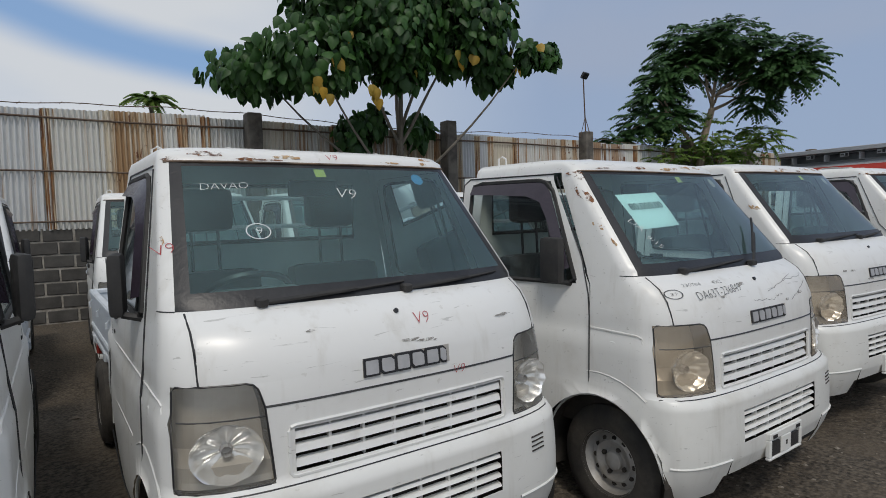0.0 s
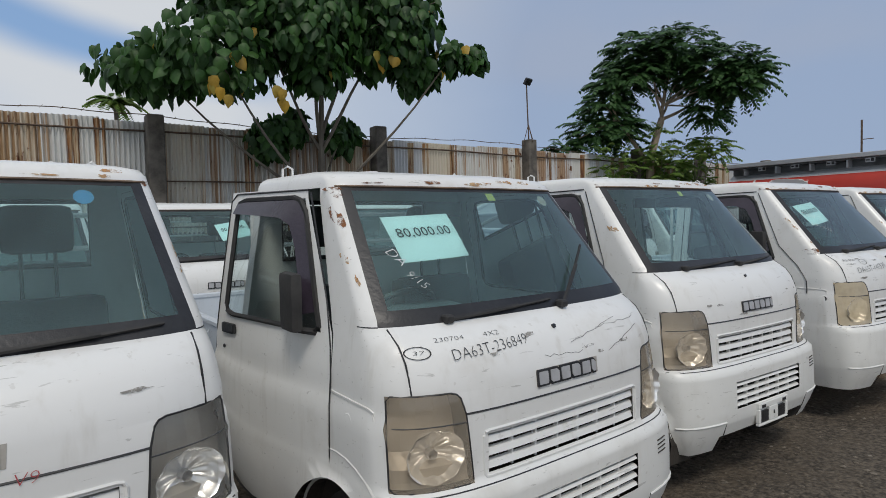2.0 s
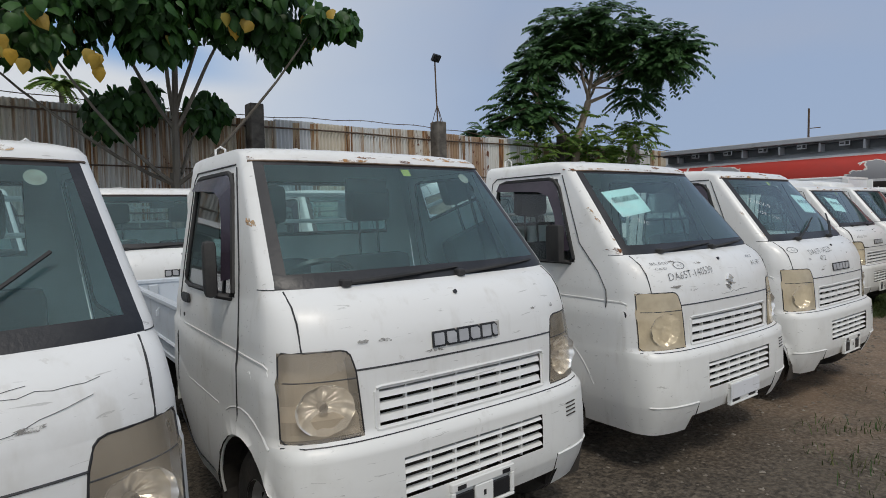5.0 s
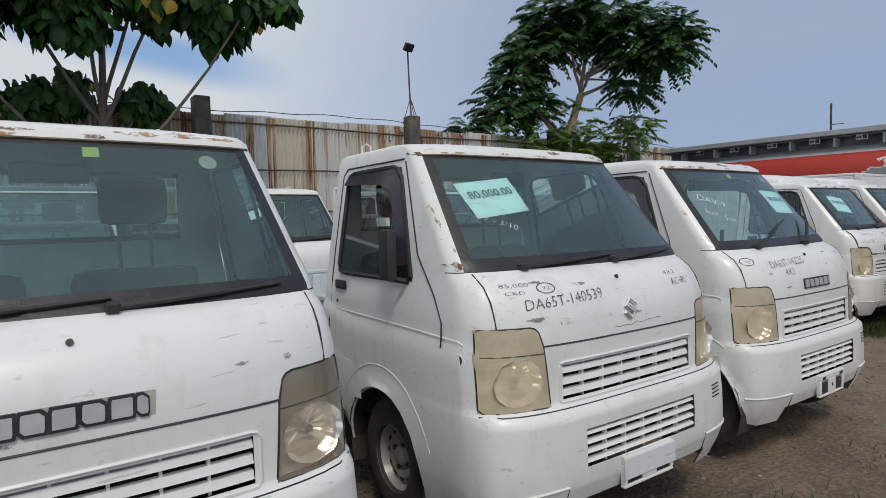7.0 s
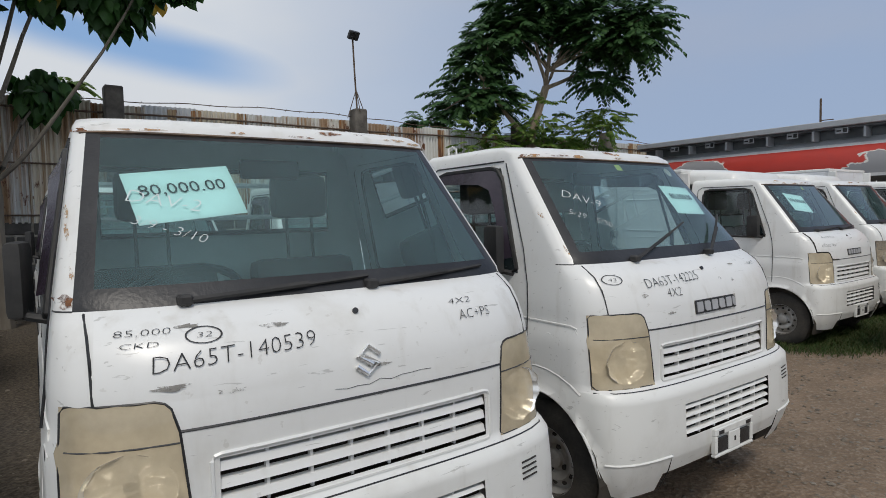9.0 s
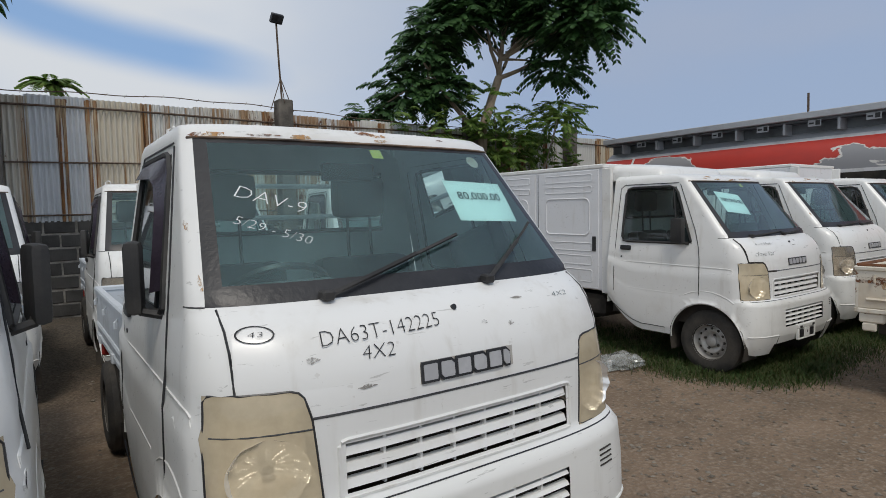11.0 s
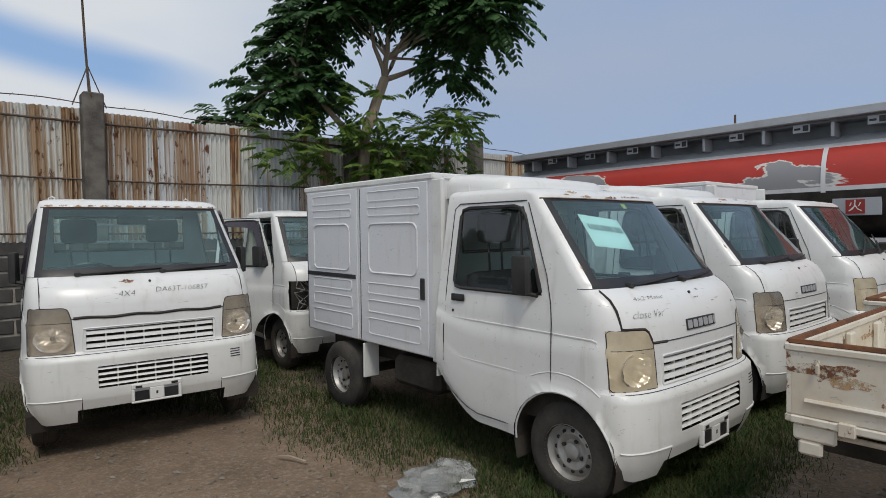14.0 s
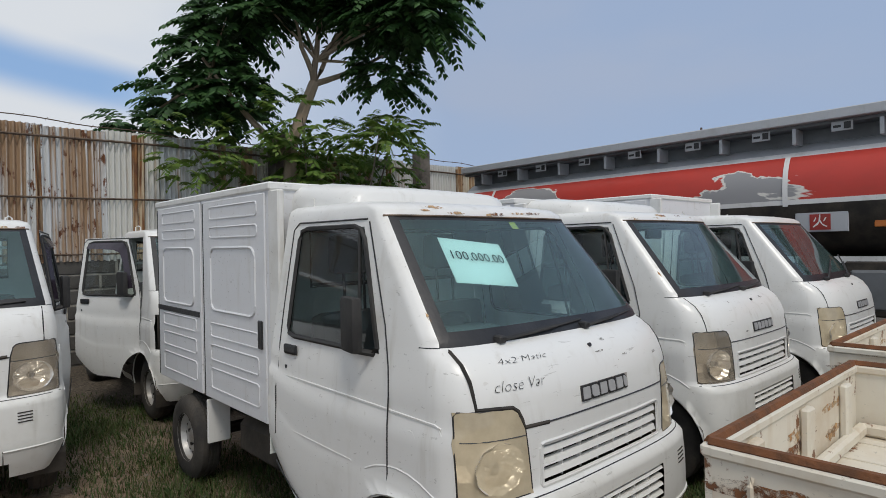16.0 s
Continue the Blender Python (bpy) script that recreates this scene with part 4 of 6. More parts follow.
        for k in range(9):
            xc, zc, rx, rz = rr.uniform(-0.6, 0.6), rr.uniform(0.72, 0.88), rr.uniform(0.05, 0.2), rr.uniform(0.015, 0.04)
            vs = [(xc, y1 - 0.0142, zc)] + [(xc + rx * rr.uniform(0.5, 1) * math.cos(q * math.tau / 14), y1 - 0.0142, zc + rz * rr.uniform(0.4, 1) * math.sin(q * math.tau / 14)) for q in range(14)]
            mesh_part("rust_patch", vs, [(0, q + 1, (q + 1) % 14 + 1) for q in range(14)], RUST_LIGHT if k % 3 else RUST_SPOT, deck)


TAIL = plain("tail_lamp_red", (0.35, 0.03, 0.025), (0.25, 0.03, 0.02), 10, 0.3)
WHITE_BED = paint("bed_blue_white", (0.57, 0.61, 0.65), (0.36, 0.36, 0.34), 0.78, 0.5, 0.4)


def rounded(y0, y1, z0, z1, r, x):
    pts = []
    for cy, cz, a0 in ((y1 - r, z1 - r, 0), (y0 + r, z1 - r, 90), (y0 + r, z0 + r, 180), (y1 - r, z0 + r, 270)):
        for k in range(4):
            a = radians(a0 + 30 * k)
            pts.append((x, cy + r * math.cos(a), cz + r * math.sin(a)))
    return pts


def van_box(parent, top=1.82, mat=None, fairing=True):
    """A panelled cargo box with two pressed side doors, in place of the open bed."""
    mat = mat or PANEL
    y0, y1, w, z0 = 1.58, 3.36, 0.655, 0.58
    box = part("cargo_box", boxes((-w, w, y0, y1, z0, top), bevel=0.012), mat, parent, "ribbed grey-white cargo box")
    part("box_top_edge", boxes((-w - 0.012, w + 0.012, y0 - 0.012, y1 + 0.012, top - 0.03, top + 0.012), bevel=0.008), WHITE, box)
    for s in (-1, 1):
        part("box_front_post", boxes((s * (w - 0.011) - 0.019, s * (w - 0.011) + 0.019, y0 - 0.10, y0 + 0.012, z0 - 0.02, top - 0.032), bevel=0.008), WHITE, box)
    for s in (-1, 1):
        for a, b in ((y0 + 0.10, y0 + 0.82), (y0 + 0.98, y1 - 0.10)):
            door = part("box_door", boxes((min(s * w, s * (w + 0.012)), max(s * w, s * (w + 0.012)), a - 0.055, b + 0.055, z0 + 0.01, top - 0.04), bevel=0.005), mat, box)
            ribs = bmesh.new()
            x = s * (w + 0.012)
            add_tube(ribs, rounded(a + 0.06, b - 0.06, 1.13, 1.50, 0.06, x), 0.008, 6, True)
            for za, zb in ((1.56, 1.62), (1.67, 1.74), (0.66, 0.78), (0.83, 0.92), (0.97, 1.05)):
                add_tube(ribs, rounded(a + 0.03, b - 0.05, za, zb, 0.02, x), 0.005, 5, True)
            part("pressed_rib", ribs, mat, door, smooth=True)
            part("panel_joint", tubes([(x, b + 0.058, z0 + 0.02), (x, b + 0.058, top - 0.05)], r=0.003, sides=4), TRIM, door)
        part("box_handle", boxes((min(s * (w + 0.010), s * (w + 0.022)), max(s * (w + 0.010), s * (w + 0.022)), y0 + 0.075, y0 + 0.125, 0.97, 1.12), bevel=0.006), TRIM, box)
        part("slide_rail", boxes((min(s * (w + 0.010), s * (w + 0.018)), max(s * (w + 0.010), s * (w + 0.018)), y0 + 0.95, y1 - 0.04, 1.065, 1.10), bevel=0.003), TRIM, box)
        part("mud_flap", boxes((s * 0.60 - 0.07, s * 0.60 + 0.07, 2.42, 2.44, 0.30, 0.57), bevel=0.004), WHITE, box)
    if not fairing:
        return
    fair = bmesh.new()
    prof = ((1.01, 1.68), (1.02, 1.745), (1.05, 1.775), (1.20, 1.80), (1.40, 1.825), (1.56, 1.83), (1.56, 1.66))
    cols = []
    for x, drop in ((-0.53, 0.085), (-0.515, 0.045), (-0.48, 0.018), (-0.40, 0.004), (0, 0), (0.40, 0.004), (0.48, 0.018), (0.515, 0.045), (0.53, 0.085)):
        cols.append([fair.verts.new((x, y + 0.5 * drop, max(1.66, z - drop))) for y, z in prof])
    for p, q in zip(cols, cols[1:]):
        for k in range(len(prof) - 1):
            fair.faces.new((p[k], p[k + 1], q[k + 1], q[k]))
    fair.faces.new(cols[0])
    fair.faces.new(cols[-1])
    part("roof_fairing", fair, WHITE, parent, "white moulded roof fairing", True)


def small_truck(label, lens_mat, body="bed", badge="bars", visor=False, wipers="low", group="white small trucks", arch_y=0.46, door_y=0.52):
    truck = tagged(new("small_truck" if body == "bed" else "box_truck"), label, "truck", group)
    cab(truck, lens_mat, badge, visor, wipers, guard=body == "bed", arch_y=arch_y, door_y=door_y)
    chassis(truck, arch_y - 0.01, 2.75 if arch_y < 0.6 else 2.72)
    if body == "bed":
        flat_bed(truck, WHITE_BED)
    elif body == "rust":
        flat_bed(truck, CREAM, True)
    else:
        van_box(truck, 1.82 if body == "box" else 1.92, fairing=body == "box")
    return truck


def place(x, front, yaw=0.0, nose=0.0):
    """Where the truck stands: its middle and the line of its front, turned about its nose; nose: how far its springs lift the front."""
    return pose(x, front, nose, -math.degrees(nose / 2.87), 0, yaw)

# ---------------------------------------------------------------- ground
def ground_material():
    m, nt, bs, out = material("dirt_and_gravel")
    v = coords(nt, False)
    broad = noise_tex(nt, v, 0.35, 5, 0.6)
    mid = noise_tex(nt, v, 2.2, 6, 0.62)
    fine = noise_tex(nt, v, 38, 4, 0.6)
    vor = nt.nodes.new("ShaderNodeTexVoronoi")
    vor.inputs["Scale"].default_value = 42
    nt.links.new(v, vor.inputs["Vector"])
    gravel = blend(nt, ramp(nt, fine, 0.3, 0.7), (0.028, 0.022, 0.016), (0.135, 0.110, 0.082))
    gravel = blend(nt, times(nt, ramp(nt, mid, 0.45, 0.7), 0.6), gravel, (0.105, 0.082, 0.057))
    dirt = blend(nt, ramp(nt, mid, 0.3, 0.72), (0.215, 0.150, 0.100), (0.135, 0.094, 0.061))
    dirt = blend(nt, times(nt, ramp(nt, fine, 0.48, 0.66), 0.55), dirt, (0.30, 0.24, 0.18))
    # bare trodden earth in the open corner of the yard
    sep = nt.nodes.new("ShaderNodeSeparateXYZ")
    nt.links.new(v, sep.inputs["Vector"])
    d = nt.nodes.new("ShaderNodeVectorMath")
    d.operation = "DISTANCE"
    d.inputs[1].default_value = (10.7, 3.3, 0)
    nt.links.new(v, d.inputs[0])
    add = nt.nodes.new("ShaderNodeMath")
    nt.links.new(d.outputs["Value"], add.inputs[0])
    nt.links.new(times(nt, mid, 2.4), add.inputs[1])
    bare = nt.nodes.new("ShaderNodeMapRange")
    bare.interpolation_type = "SMOOTHSTEP"
    bare.inputs["From Min"].default_value, bare.inputs["From Max"].default_value = 3.6, 6.4
    bare.inputs["To Min"].default_value, bare.inputs["To Max"].default_value = 1.0, 0.0
    nt.links.new(add.outputs[0], bare.inputs["Value"])
    c = blend(nt, bare.outputs["Result"], gravel, dirt)
    nt.links.new(blend(nt, times(nt, ramp(nt, broad, 0.5, 0.75), 0.35), c, (0.10, 0.085, 0.065)), bs.inputs["Base Color"])
    bs.inputs["Roughness"].default_value = 0.92
    h = nt.nodes.new("ShaderNodeMath")
    nt.links.new(vor.outputs["Distance"], h.inputs[0])
    nt.links.new(fine, h.inputs[1])
    bumped(nt, bs, h.outputs[0], 0.7, 0.012)
    return m


def steps(lo, hi, n):
    return [lo + (hi - lo) * k / n for k in range(n + 1)]


def height(x, y):
    return 0.022 * noise.noise(Vector((x * 0.8, y * 0.8, 0))) + 0.008 * noise.noise(Vector((x * 3, y * 3, 5)))


gx = [-600, -200, -60, -20, -8] + steps(-4, 20, 110) + [26, 40, 90, 250, 600]
gy = [-600, -200, -60, -20, -6] + steps(-2, 11, 70) + [16, 30, 80, 250, 600]
gv = [(x, y, height(x, y) - 0.012 if -4 <= x <= 20 and -2 <= y <= 11 else -0.012) for y in gy for x in gx]
gn = len(gx)
gf = [(j * gn + i, j * gn + i + 1, (j + 1) * gn + i + 1, (j + 1) * gn + i) for j in range(len(gy) - 1) for i in range(gn - 1)]
ground = mesh_part("ground", gv, gf, ground_material(), None, "", True)
tagged(ground, "dirt and gravel yard ground with trodden bare earth", "ground", "", "structure")

rng = random.Random(5)


def scatter_stones(n, xr, yr, lo, hi, mat, name, label):
    vs, fs = [], []
    for _ in range(n):
        x, y = rng.uniform(*xr), rng.uniform(*yr)
        s = lo + (hi - lo) * rng.random() ** 3
        a, b, c = s * rng.uniform(0.7, 1.3), s * rng.uniform(0.7, 1.3), s * rng.uniform(0.4, 0.8)
        t = rng.random() * 6.28
        z = height(x, y) - 0.012
        o = len(vs)
        for dx, dy, dz in ((a, 0, 0.3), (-a, 0.1 * b, 0.2), (0, b, 0.1), (0.2 * a, -b, 0.3), (0.1 * a, 0.1 * b, 1), (0, 0, -0.6)):
            vs.append((x + dx * math.cos(t) - dy * math.sin(t), y + dx * math.sin(t) + dy * math.cos(t), z + dz * c))
        fs += [(o + p, o + q, o + r) for p, q, r in ((0, 2, 4), (2, 1, 4), (1, 3, 4), (3, 0, 4), (2, 0, 5), (1, 2, 5), (3, 1, 5), (0, 3, 5))]
    return tagged(mesh_part(name, vs, fs, mat), label, "gravel", "", "stuff")


def island_material(name, cols, rough, trans=0.0):
    m, nt, bs, out = material(name)
    g = nt.nodes.new("ShaderNodeNewGeometry")
    r = nt.nodes.new("ShaderNodeValToRGB")
    el = r.color_ramp.elements
    el[0].color, el[1].color = (*cols[0], 1), (*cols[-1], 1)
    for k, c in enumerate(cols[1:-1]):
        e = el.new((k + 1) / (len(cols) - 1))
        e.color = (*c, 1)
    nt.links.new(g.outputs["Random Per Island"], r.inputs["Fac"])
    v = coords(nt, False)
    fleck = ramp(nt, noise_tex(nt, v, 22, 4), 0.35, 0.75)
    col = blend(nt, times(nt, fleck, 0.35), r.outputs["Color"], tuple(0.55 * x for x in cols[0]))
    nt.links.new(col, bs.inputs["Base Color"])
    bs.inputs["Roughness"].default_value = rough
    if trans:
        tl = nt.nodes.new("ShaderNodeBsdfTranslucent")
        mx = nt.nodes.new("ShaderNodeMixShader")
        mx.inputs[0].default_value = trans
        nt.links.new(col, tl.inputs["Color"])
        nt.links.new(bs.outputs[0], mx.inputs[1])
        nt.links.new(tl.outputs[0], mx.inputs[2])
        nt.links.new(mx.outputs[0], out.inputs["Surface"])
    return m


STONE = island_material("gravel_stone", [(0.10, 0.085, 0.068), (0.21, 0.18, 0.145), (0.15, 0.122, 0.092), (0.27, 0.24, 0.20)], 0.95)
LEAF = island_material("broad_leaf", [(0.016, 0.055, 0.012), (0.028, 0.092, 0.016), (0.045, 0.13, 0.022), (0.024, 0.072, 0.014)], 0.55, 0.22)
LEAF_Y = island_material("yellow_leaf", [(0.55, 0.33, 0.03), (0.45, 0.30, 0.05), (0.38, 0.33, 0.06)], 0.5, 0.3)
LEAF_D = island_material("dark_leaflet", [(0.024, 0.07, 0.022), (0.042, 0.11, 0.03), (0.065, 0.15, 0.04)], 0.5, 0.3)
LEAF_B = island_material("bush_leaf", [(0.09, 0.18, 0.03), (0.14, 0.25, 0.045), (0.20, 0.28, 0.06), (0.07, 0.14, 0.03)], 0.55, 0.4)
GRASS = island_material("grass_blade", [(0.03, 0.07, 0.012), (0.05, 0.105, 0.018), (0.13, 0.12, 0.045), (0.035, 0.085, 0.016), (0.09, 0.075, 0.035)], 0.7, 0.3)
BARK = plain("bark", (0.21, 0.185, 0.15), (0.12, 0.105, 0.085), 5, 0.9, 0, 0.5, 40, (1, 1, 0.3))
BARK_L = plain("pale_bark", (0.40, 0.32, 0.24), (0.27, 0.21, 0.155), 5, 0.85, 0, 0.4, 40, (1, 1, 0.3))

scatter_stones(9000, (1.5, 13.5), (-0.2, 4.6), 0.004, 0.019, STONE, "gravel", "loose grey gravel on the yard")
scatter_stones(5000, (8.6, 13.2), (1.2, 6.2), 0.004, 0.021, STONE, "gravel", "pebbles on the bare earth between the trucks")
scatter_stones(1200, (-2.0, 13.0), (4.6, 9.8), 0.006, 0.028, STONE, "gravel", "loose gravel between the rows of trucks")


def grass_patch(n, areas, name, label):
    vs, fs, tufts = [], [], []
    for _ in range(n // 26):
        cx, cy, rx, ry = rng.choice(areas)
        a, q = rng.random() * 6.28, rng.random() ** 0.6
        tufts.append((cx + rx * q * math.cos(a), cy + ry * q * math.sin(a), q))
    for _ in range(n):
        x, y, q = rng.choice(tufts)
        x, y = x + rng.gauss(0, 0.10), y + rng.gauss(0, 0.10)
        h = rng.uniform(0.012, 0.075) * (1.25 - 0.5 * q)
        t, w, lean = rng.random() * 6.28, rng.uniform(0.0018, 0.0042), rng.uniform(0.3, 1.5) * h
        z = height(x, y) - 0.012
        dx, dy, lx, ly = w * math.cos(t), w * math.sin(t), -lean * math.sin(t), lean * math.cos(t)
        o = len(vs)
        vs += [(x - dx, y - dy, z - 0.005), (x + dx, y + dy, z - 0.005), (x + 0.7 * dx + lx * 0.4, y + 0.7 * dy + ly * 0.4, z + h * 0.65), (x - 0.7 * dx + lx * 0.4, y - 0.7 * dy + ly * 0.4, z + h * 0.65), (x + lx, y + ly, z + h)]
        fs += [(o, o + 1, o + 2, o + 3), (o + 3, o + 2, o + 4)]
    return tagged(mesh_part(name, vs, fs, GRASS), label, "grass", "", "stuff")


grass_patch(76000, [(12.0, 3.15, 0.55, 0.55), (12.4, 3.7, 0.8, 1.2), (11.75, 4.9, 0.6, 1.2), (13.3, 2.75, 1.2, 0.4), (11.4, 6.8, 1.0, 1.1), (10.9, 7.6, 1.3, 1.2), (14.8, 2.75, 1.1, 0.45), (12.35, 2.65, 0.6, 0.25), (9.3, 7.0, 0.5, 1.6)], "grass",
            "patchy green grass round the box truck")
grass_patch(1600, [(8.2, 2.6, 0.8, 0.4), (9.4, 7.5, 0.8, 1.5), (7.6, 0.9, 1.2, 0.6), (5.4, 0.7, 0.8, 0.4)], "grass", "sparse dry grass on the gravel")

# ---------------------------------------------------------------- fence
GALV, GALV_NT, gb, g_out = material("galvanised_sheet")
nt = GALV_NT
v = coords(nt, True, (1, 1, 0.07))
vz = coords(nt, True, (1, 1, 1))
oi = nt.nodes.new("ShaderNodeObjectInfo")
tone = nt.nodes.new("ShaderNodeValToRGB")
tone.color_ramp.elements[0].color = (0.60, 0.62, 0.64, 1)
tone.color_ramp.elements[1].color = (0.62, 0.55, 0.43, 1)
e = tone.color_ramp.elements.new(0.55)
e.color = (0.64, 0.64, 0.61, 1)
nt.links.new(oi.outputs["Random"], tone.inputs["Fac"])
amount = nt.nodes.new("ShaderNodeMapRange")
amount.inputs["From Min"].default_value, amount.inputs["From Max"].default_value = 0.0, 1.0
amount.inputs["To Min"].default_value, amount.inputs["To Max"].default_value = -0.07, 0.13
frac = nt.nodes.new("ShaderNodeMath")
frac.operation = "FRACT"
nt.links.new(times(nt, oi.outputs["Random"], 7.31), frac.inputs[0])
nt.links.new(frac.outputs[0], amount.inputs["Value"])
st = noise_tex(nt, v, 5.5, 6, 0.65)
plus = nt.nodes.new("ShaderNodeMath")
nt.links.new(st, plus.inputs[0])
nt.links.new(amount.outputs["Result"], plus.inputs[1])
streak = ramp(nt, plus.outputs[0], 0.53, 0.66)
patch = noise_tex(nt, vz, 7, 7, 0.7)
plus2 = nt.nodes.new("ShaderNodeMath")
nt.links.new(patch, plus2.inputs[0])
nt.links.new(amount.outputs["Result"], plus2.inputs[1])
deep = ramp(nt, plus2.outputs[0], 0.68, 0.73)
c = blend(nt, times(nt, streak, 0.85), tone.outputs["Color"], (0.33, 0.185, 0.075))
c = blend(nt, deep, c, (0.15, 0.06, 0.028))
nt.links.new(c, gb.inputs["Base Color"])
gb.inputs["Roughness"].default_value = 0.55
gb.inputs["Metallic"].default_value = 0.0
bumped(nt, gb, patch, 0.15)
RUSTY_SHEET, nt, rb, r_out = material("rusted_sheet")
v = coords(nt, True, (1, 1, 0.12))
low = ramp(nt, noise_tex(nt, v, 16, 5, 0.6), 0.36, 0.58)
c = blend(nt, ramp(nt, noise_tex(nt, coords(nt), 5, 5), 0.35, 0.65), (0.30, 0.135, 0.045), (0.13, 0.055, 0.026))
nt.links.new(blend(nt, low, (0.52, 0.42, 0.29), c), rb.inputs["Base Color"])
rb.inputs["Roughness"].default_value = 0.85
bumped(nt, rb, noise_tex(nt, coords(nt), 40, 3), 0.3)
POST = plain("weathered_concrete", (0.19, 0.17, 0.145), (0.065, 0.058, 0.05), 4, 0.92, 0, 0.5, 45)
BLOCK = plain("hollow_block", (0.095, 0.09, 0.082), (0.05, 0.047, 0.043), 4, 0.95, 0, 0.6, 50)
MORTAR = plain("mortar", (0.42, 0.39, 0.34), (0.20, 0.185, 0.16), 9, 0.95, 0, 0.4, 50)
PIPE = plain("rusty_pipe", (0.10, 0.065, 0.045), (0.16, 0.12, 0.09), 8, 0.75, 0.3, 0.3)

FENCE_Y, F_BASE, F_TOP = 10.35, 1.42, 3.14
fence = tagged(new("fence"), "tall fence of rusty corrugated metal sheets between concrete posts", "fence", "", "structure")


def corrugated(width, h, wave=0.072, amp=0.034):
    n = max(8, int(width / wave * 6))
    vs, fs = [], []
    for i in range(n + 1):
        x = width * i / n
        y = amp * math.sin(x / wave * math.tau)
        for k in range(3):
            vs.append((x, y + 0.004 * math.sin(k * 2.1 + i * 0.05), h * k / 2))
    for i in range(n):
        for k in range(2):
            a = 3 * i + k
            fs.append((a, a + 3, a + 4, a + 1))
    me = bpy.data.meshes.new("corrugated_sheet")
    me.from_pydata(vs, [], fs)
    me.polygons.foreach_set("use_smooth", [True] * len(fs))
    return me


sheet_mesh = corrugated(0.80, 1.0)
sheet_mesh.materials.append(GALV)
strip_mesh = corrugated(0.155, 1.0)
strip_mesh.materials.append(RUSTY_SHEET)
frng = random.Random(21)
x = -9.0
k = 0
while x < 24:
    ob = new("corrugated_sheet", sheet_mesh)
    ob.parent = fence
    ob.location = (x, FENCE_Y + 0.012 * (k % 2), F_BASE - 0.05)
    ob.scale = (1, 1, F_TOP - F_BASE + 0.05 + frng.uniform(-0.02, 0.03))
    ob.rotation_euler = (0, radians(frng.uniform(-0.7, 0.7)), 0)
    if frng.random() < 0.62:
        ob = new("rusted_strip", strip_mesh)
        ob.parent = fence
        ob.location = (x + frng.choice((-0.04, 0.0, 0.33)), FENCE_Y - 0.014, F_BASE - 0.04)
        ob.scale = (frng.uniform(0.6, 1.25), 1, F_TOP - F_BASE + frng.uniform(0.0, 0.06))
        ob.rotation_euler = (0, radians(frng.uniform(-0.8, 0.8)), 0)
    x += 0.74
    k += 1
for px in (-5.2, -1.2, 2.86, 6.86, 10.90, 14.95, 18.0, 22.0):
    bm = boxes((px - 0.115, px + 0.135, FENCE_Y - 0.29, FENCE_Y - 0.02, -0.02, 3.36 if px != 2.86 else 3.24), bevel=0.018)
    p = part("fence_post", bm, POST, fence, "stained square concrete post")
for z in (1.48, 2.22, 3.00):
    pts = [(x, FENCE_Y - 0.035, z + 0.012 * math.sin(x * 1.3 + z)) for x in steps(-9, 24, 66)]
    part("fence_rail", tubes(pts, r=0.017 if z > 2.5 else 0.014, sides=6), PIPE, fence)
wire = tubes([(x, FENCE_Y - 0.1, 3.20 + 0.05 * math.sin(x * 0.8) + 0.012 * math.sin(x * 5)) for x in steps(-9, 24, 150)], r=0.007, sides=4)
for k in range(130):
    x = -9 + 33 * k / 130
    z = 3.20 + 0.05 * math.sin(x * 0.8) + 0.012 * math.sin(x * 5)
    add_tube(wire, [(x - 0.02, FENCE_Y - 0.12, z - 0.025), (x + 0.02, FENCE_Y - 0.08, z + 0.025)], 0.0035, 3)
part("barbed_wire", wire, PIPE, fence)

wall = tagged(new("block_wall"), "bare grey hollow-block wall under the sheets", "wall", "", "structure")
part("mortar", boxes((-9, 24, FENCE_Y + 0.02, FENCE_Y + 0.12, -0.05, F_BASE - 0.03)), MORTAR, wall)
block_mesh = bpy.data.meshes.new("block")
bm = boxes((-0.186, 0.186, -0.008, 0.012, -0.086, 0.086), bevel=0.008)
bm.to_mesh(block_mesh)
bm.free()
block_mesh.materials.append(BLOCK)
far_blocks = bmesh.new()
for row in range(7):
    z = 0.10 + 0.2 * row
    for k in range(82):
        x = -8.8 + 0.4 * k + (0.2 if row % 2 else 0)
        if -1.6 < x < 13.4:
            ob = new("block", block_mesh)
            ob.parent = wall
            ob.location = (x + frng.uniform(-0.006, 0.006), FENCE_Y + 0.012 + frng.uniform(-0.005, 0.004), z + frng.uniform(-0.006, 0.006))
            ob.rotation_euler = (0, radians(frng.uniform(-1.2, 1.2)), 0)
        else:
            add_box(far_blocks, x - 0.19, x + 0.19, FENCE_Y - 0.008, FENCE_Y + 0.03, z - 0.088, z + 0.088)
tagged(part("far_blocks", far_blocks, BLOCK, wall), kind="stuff")

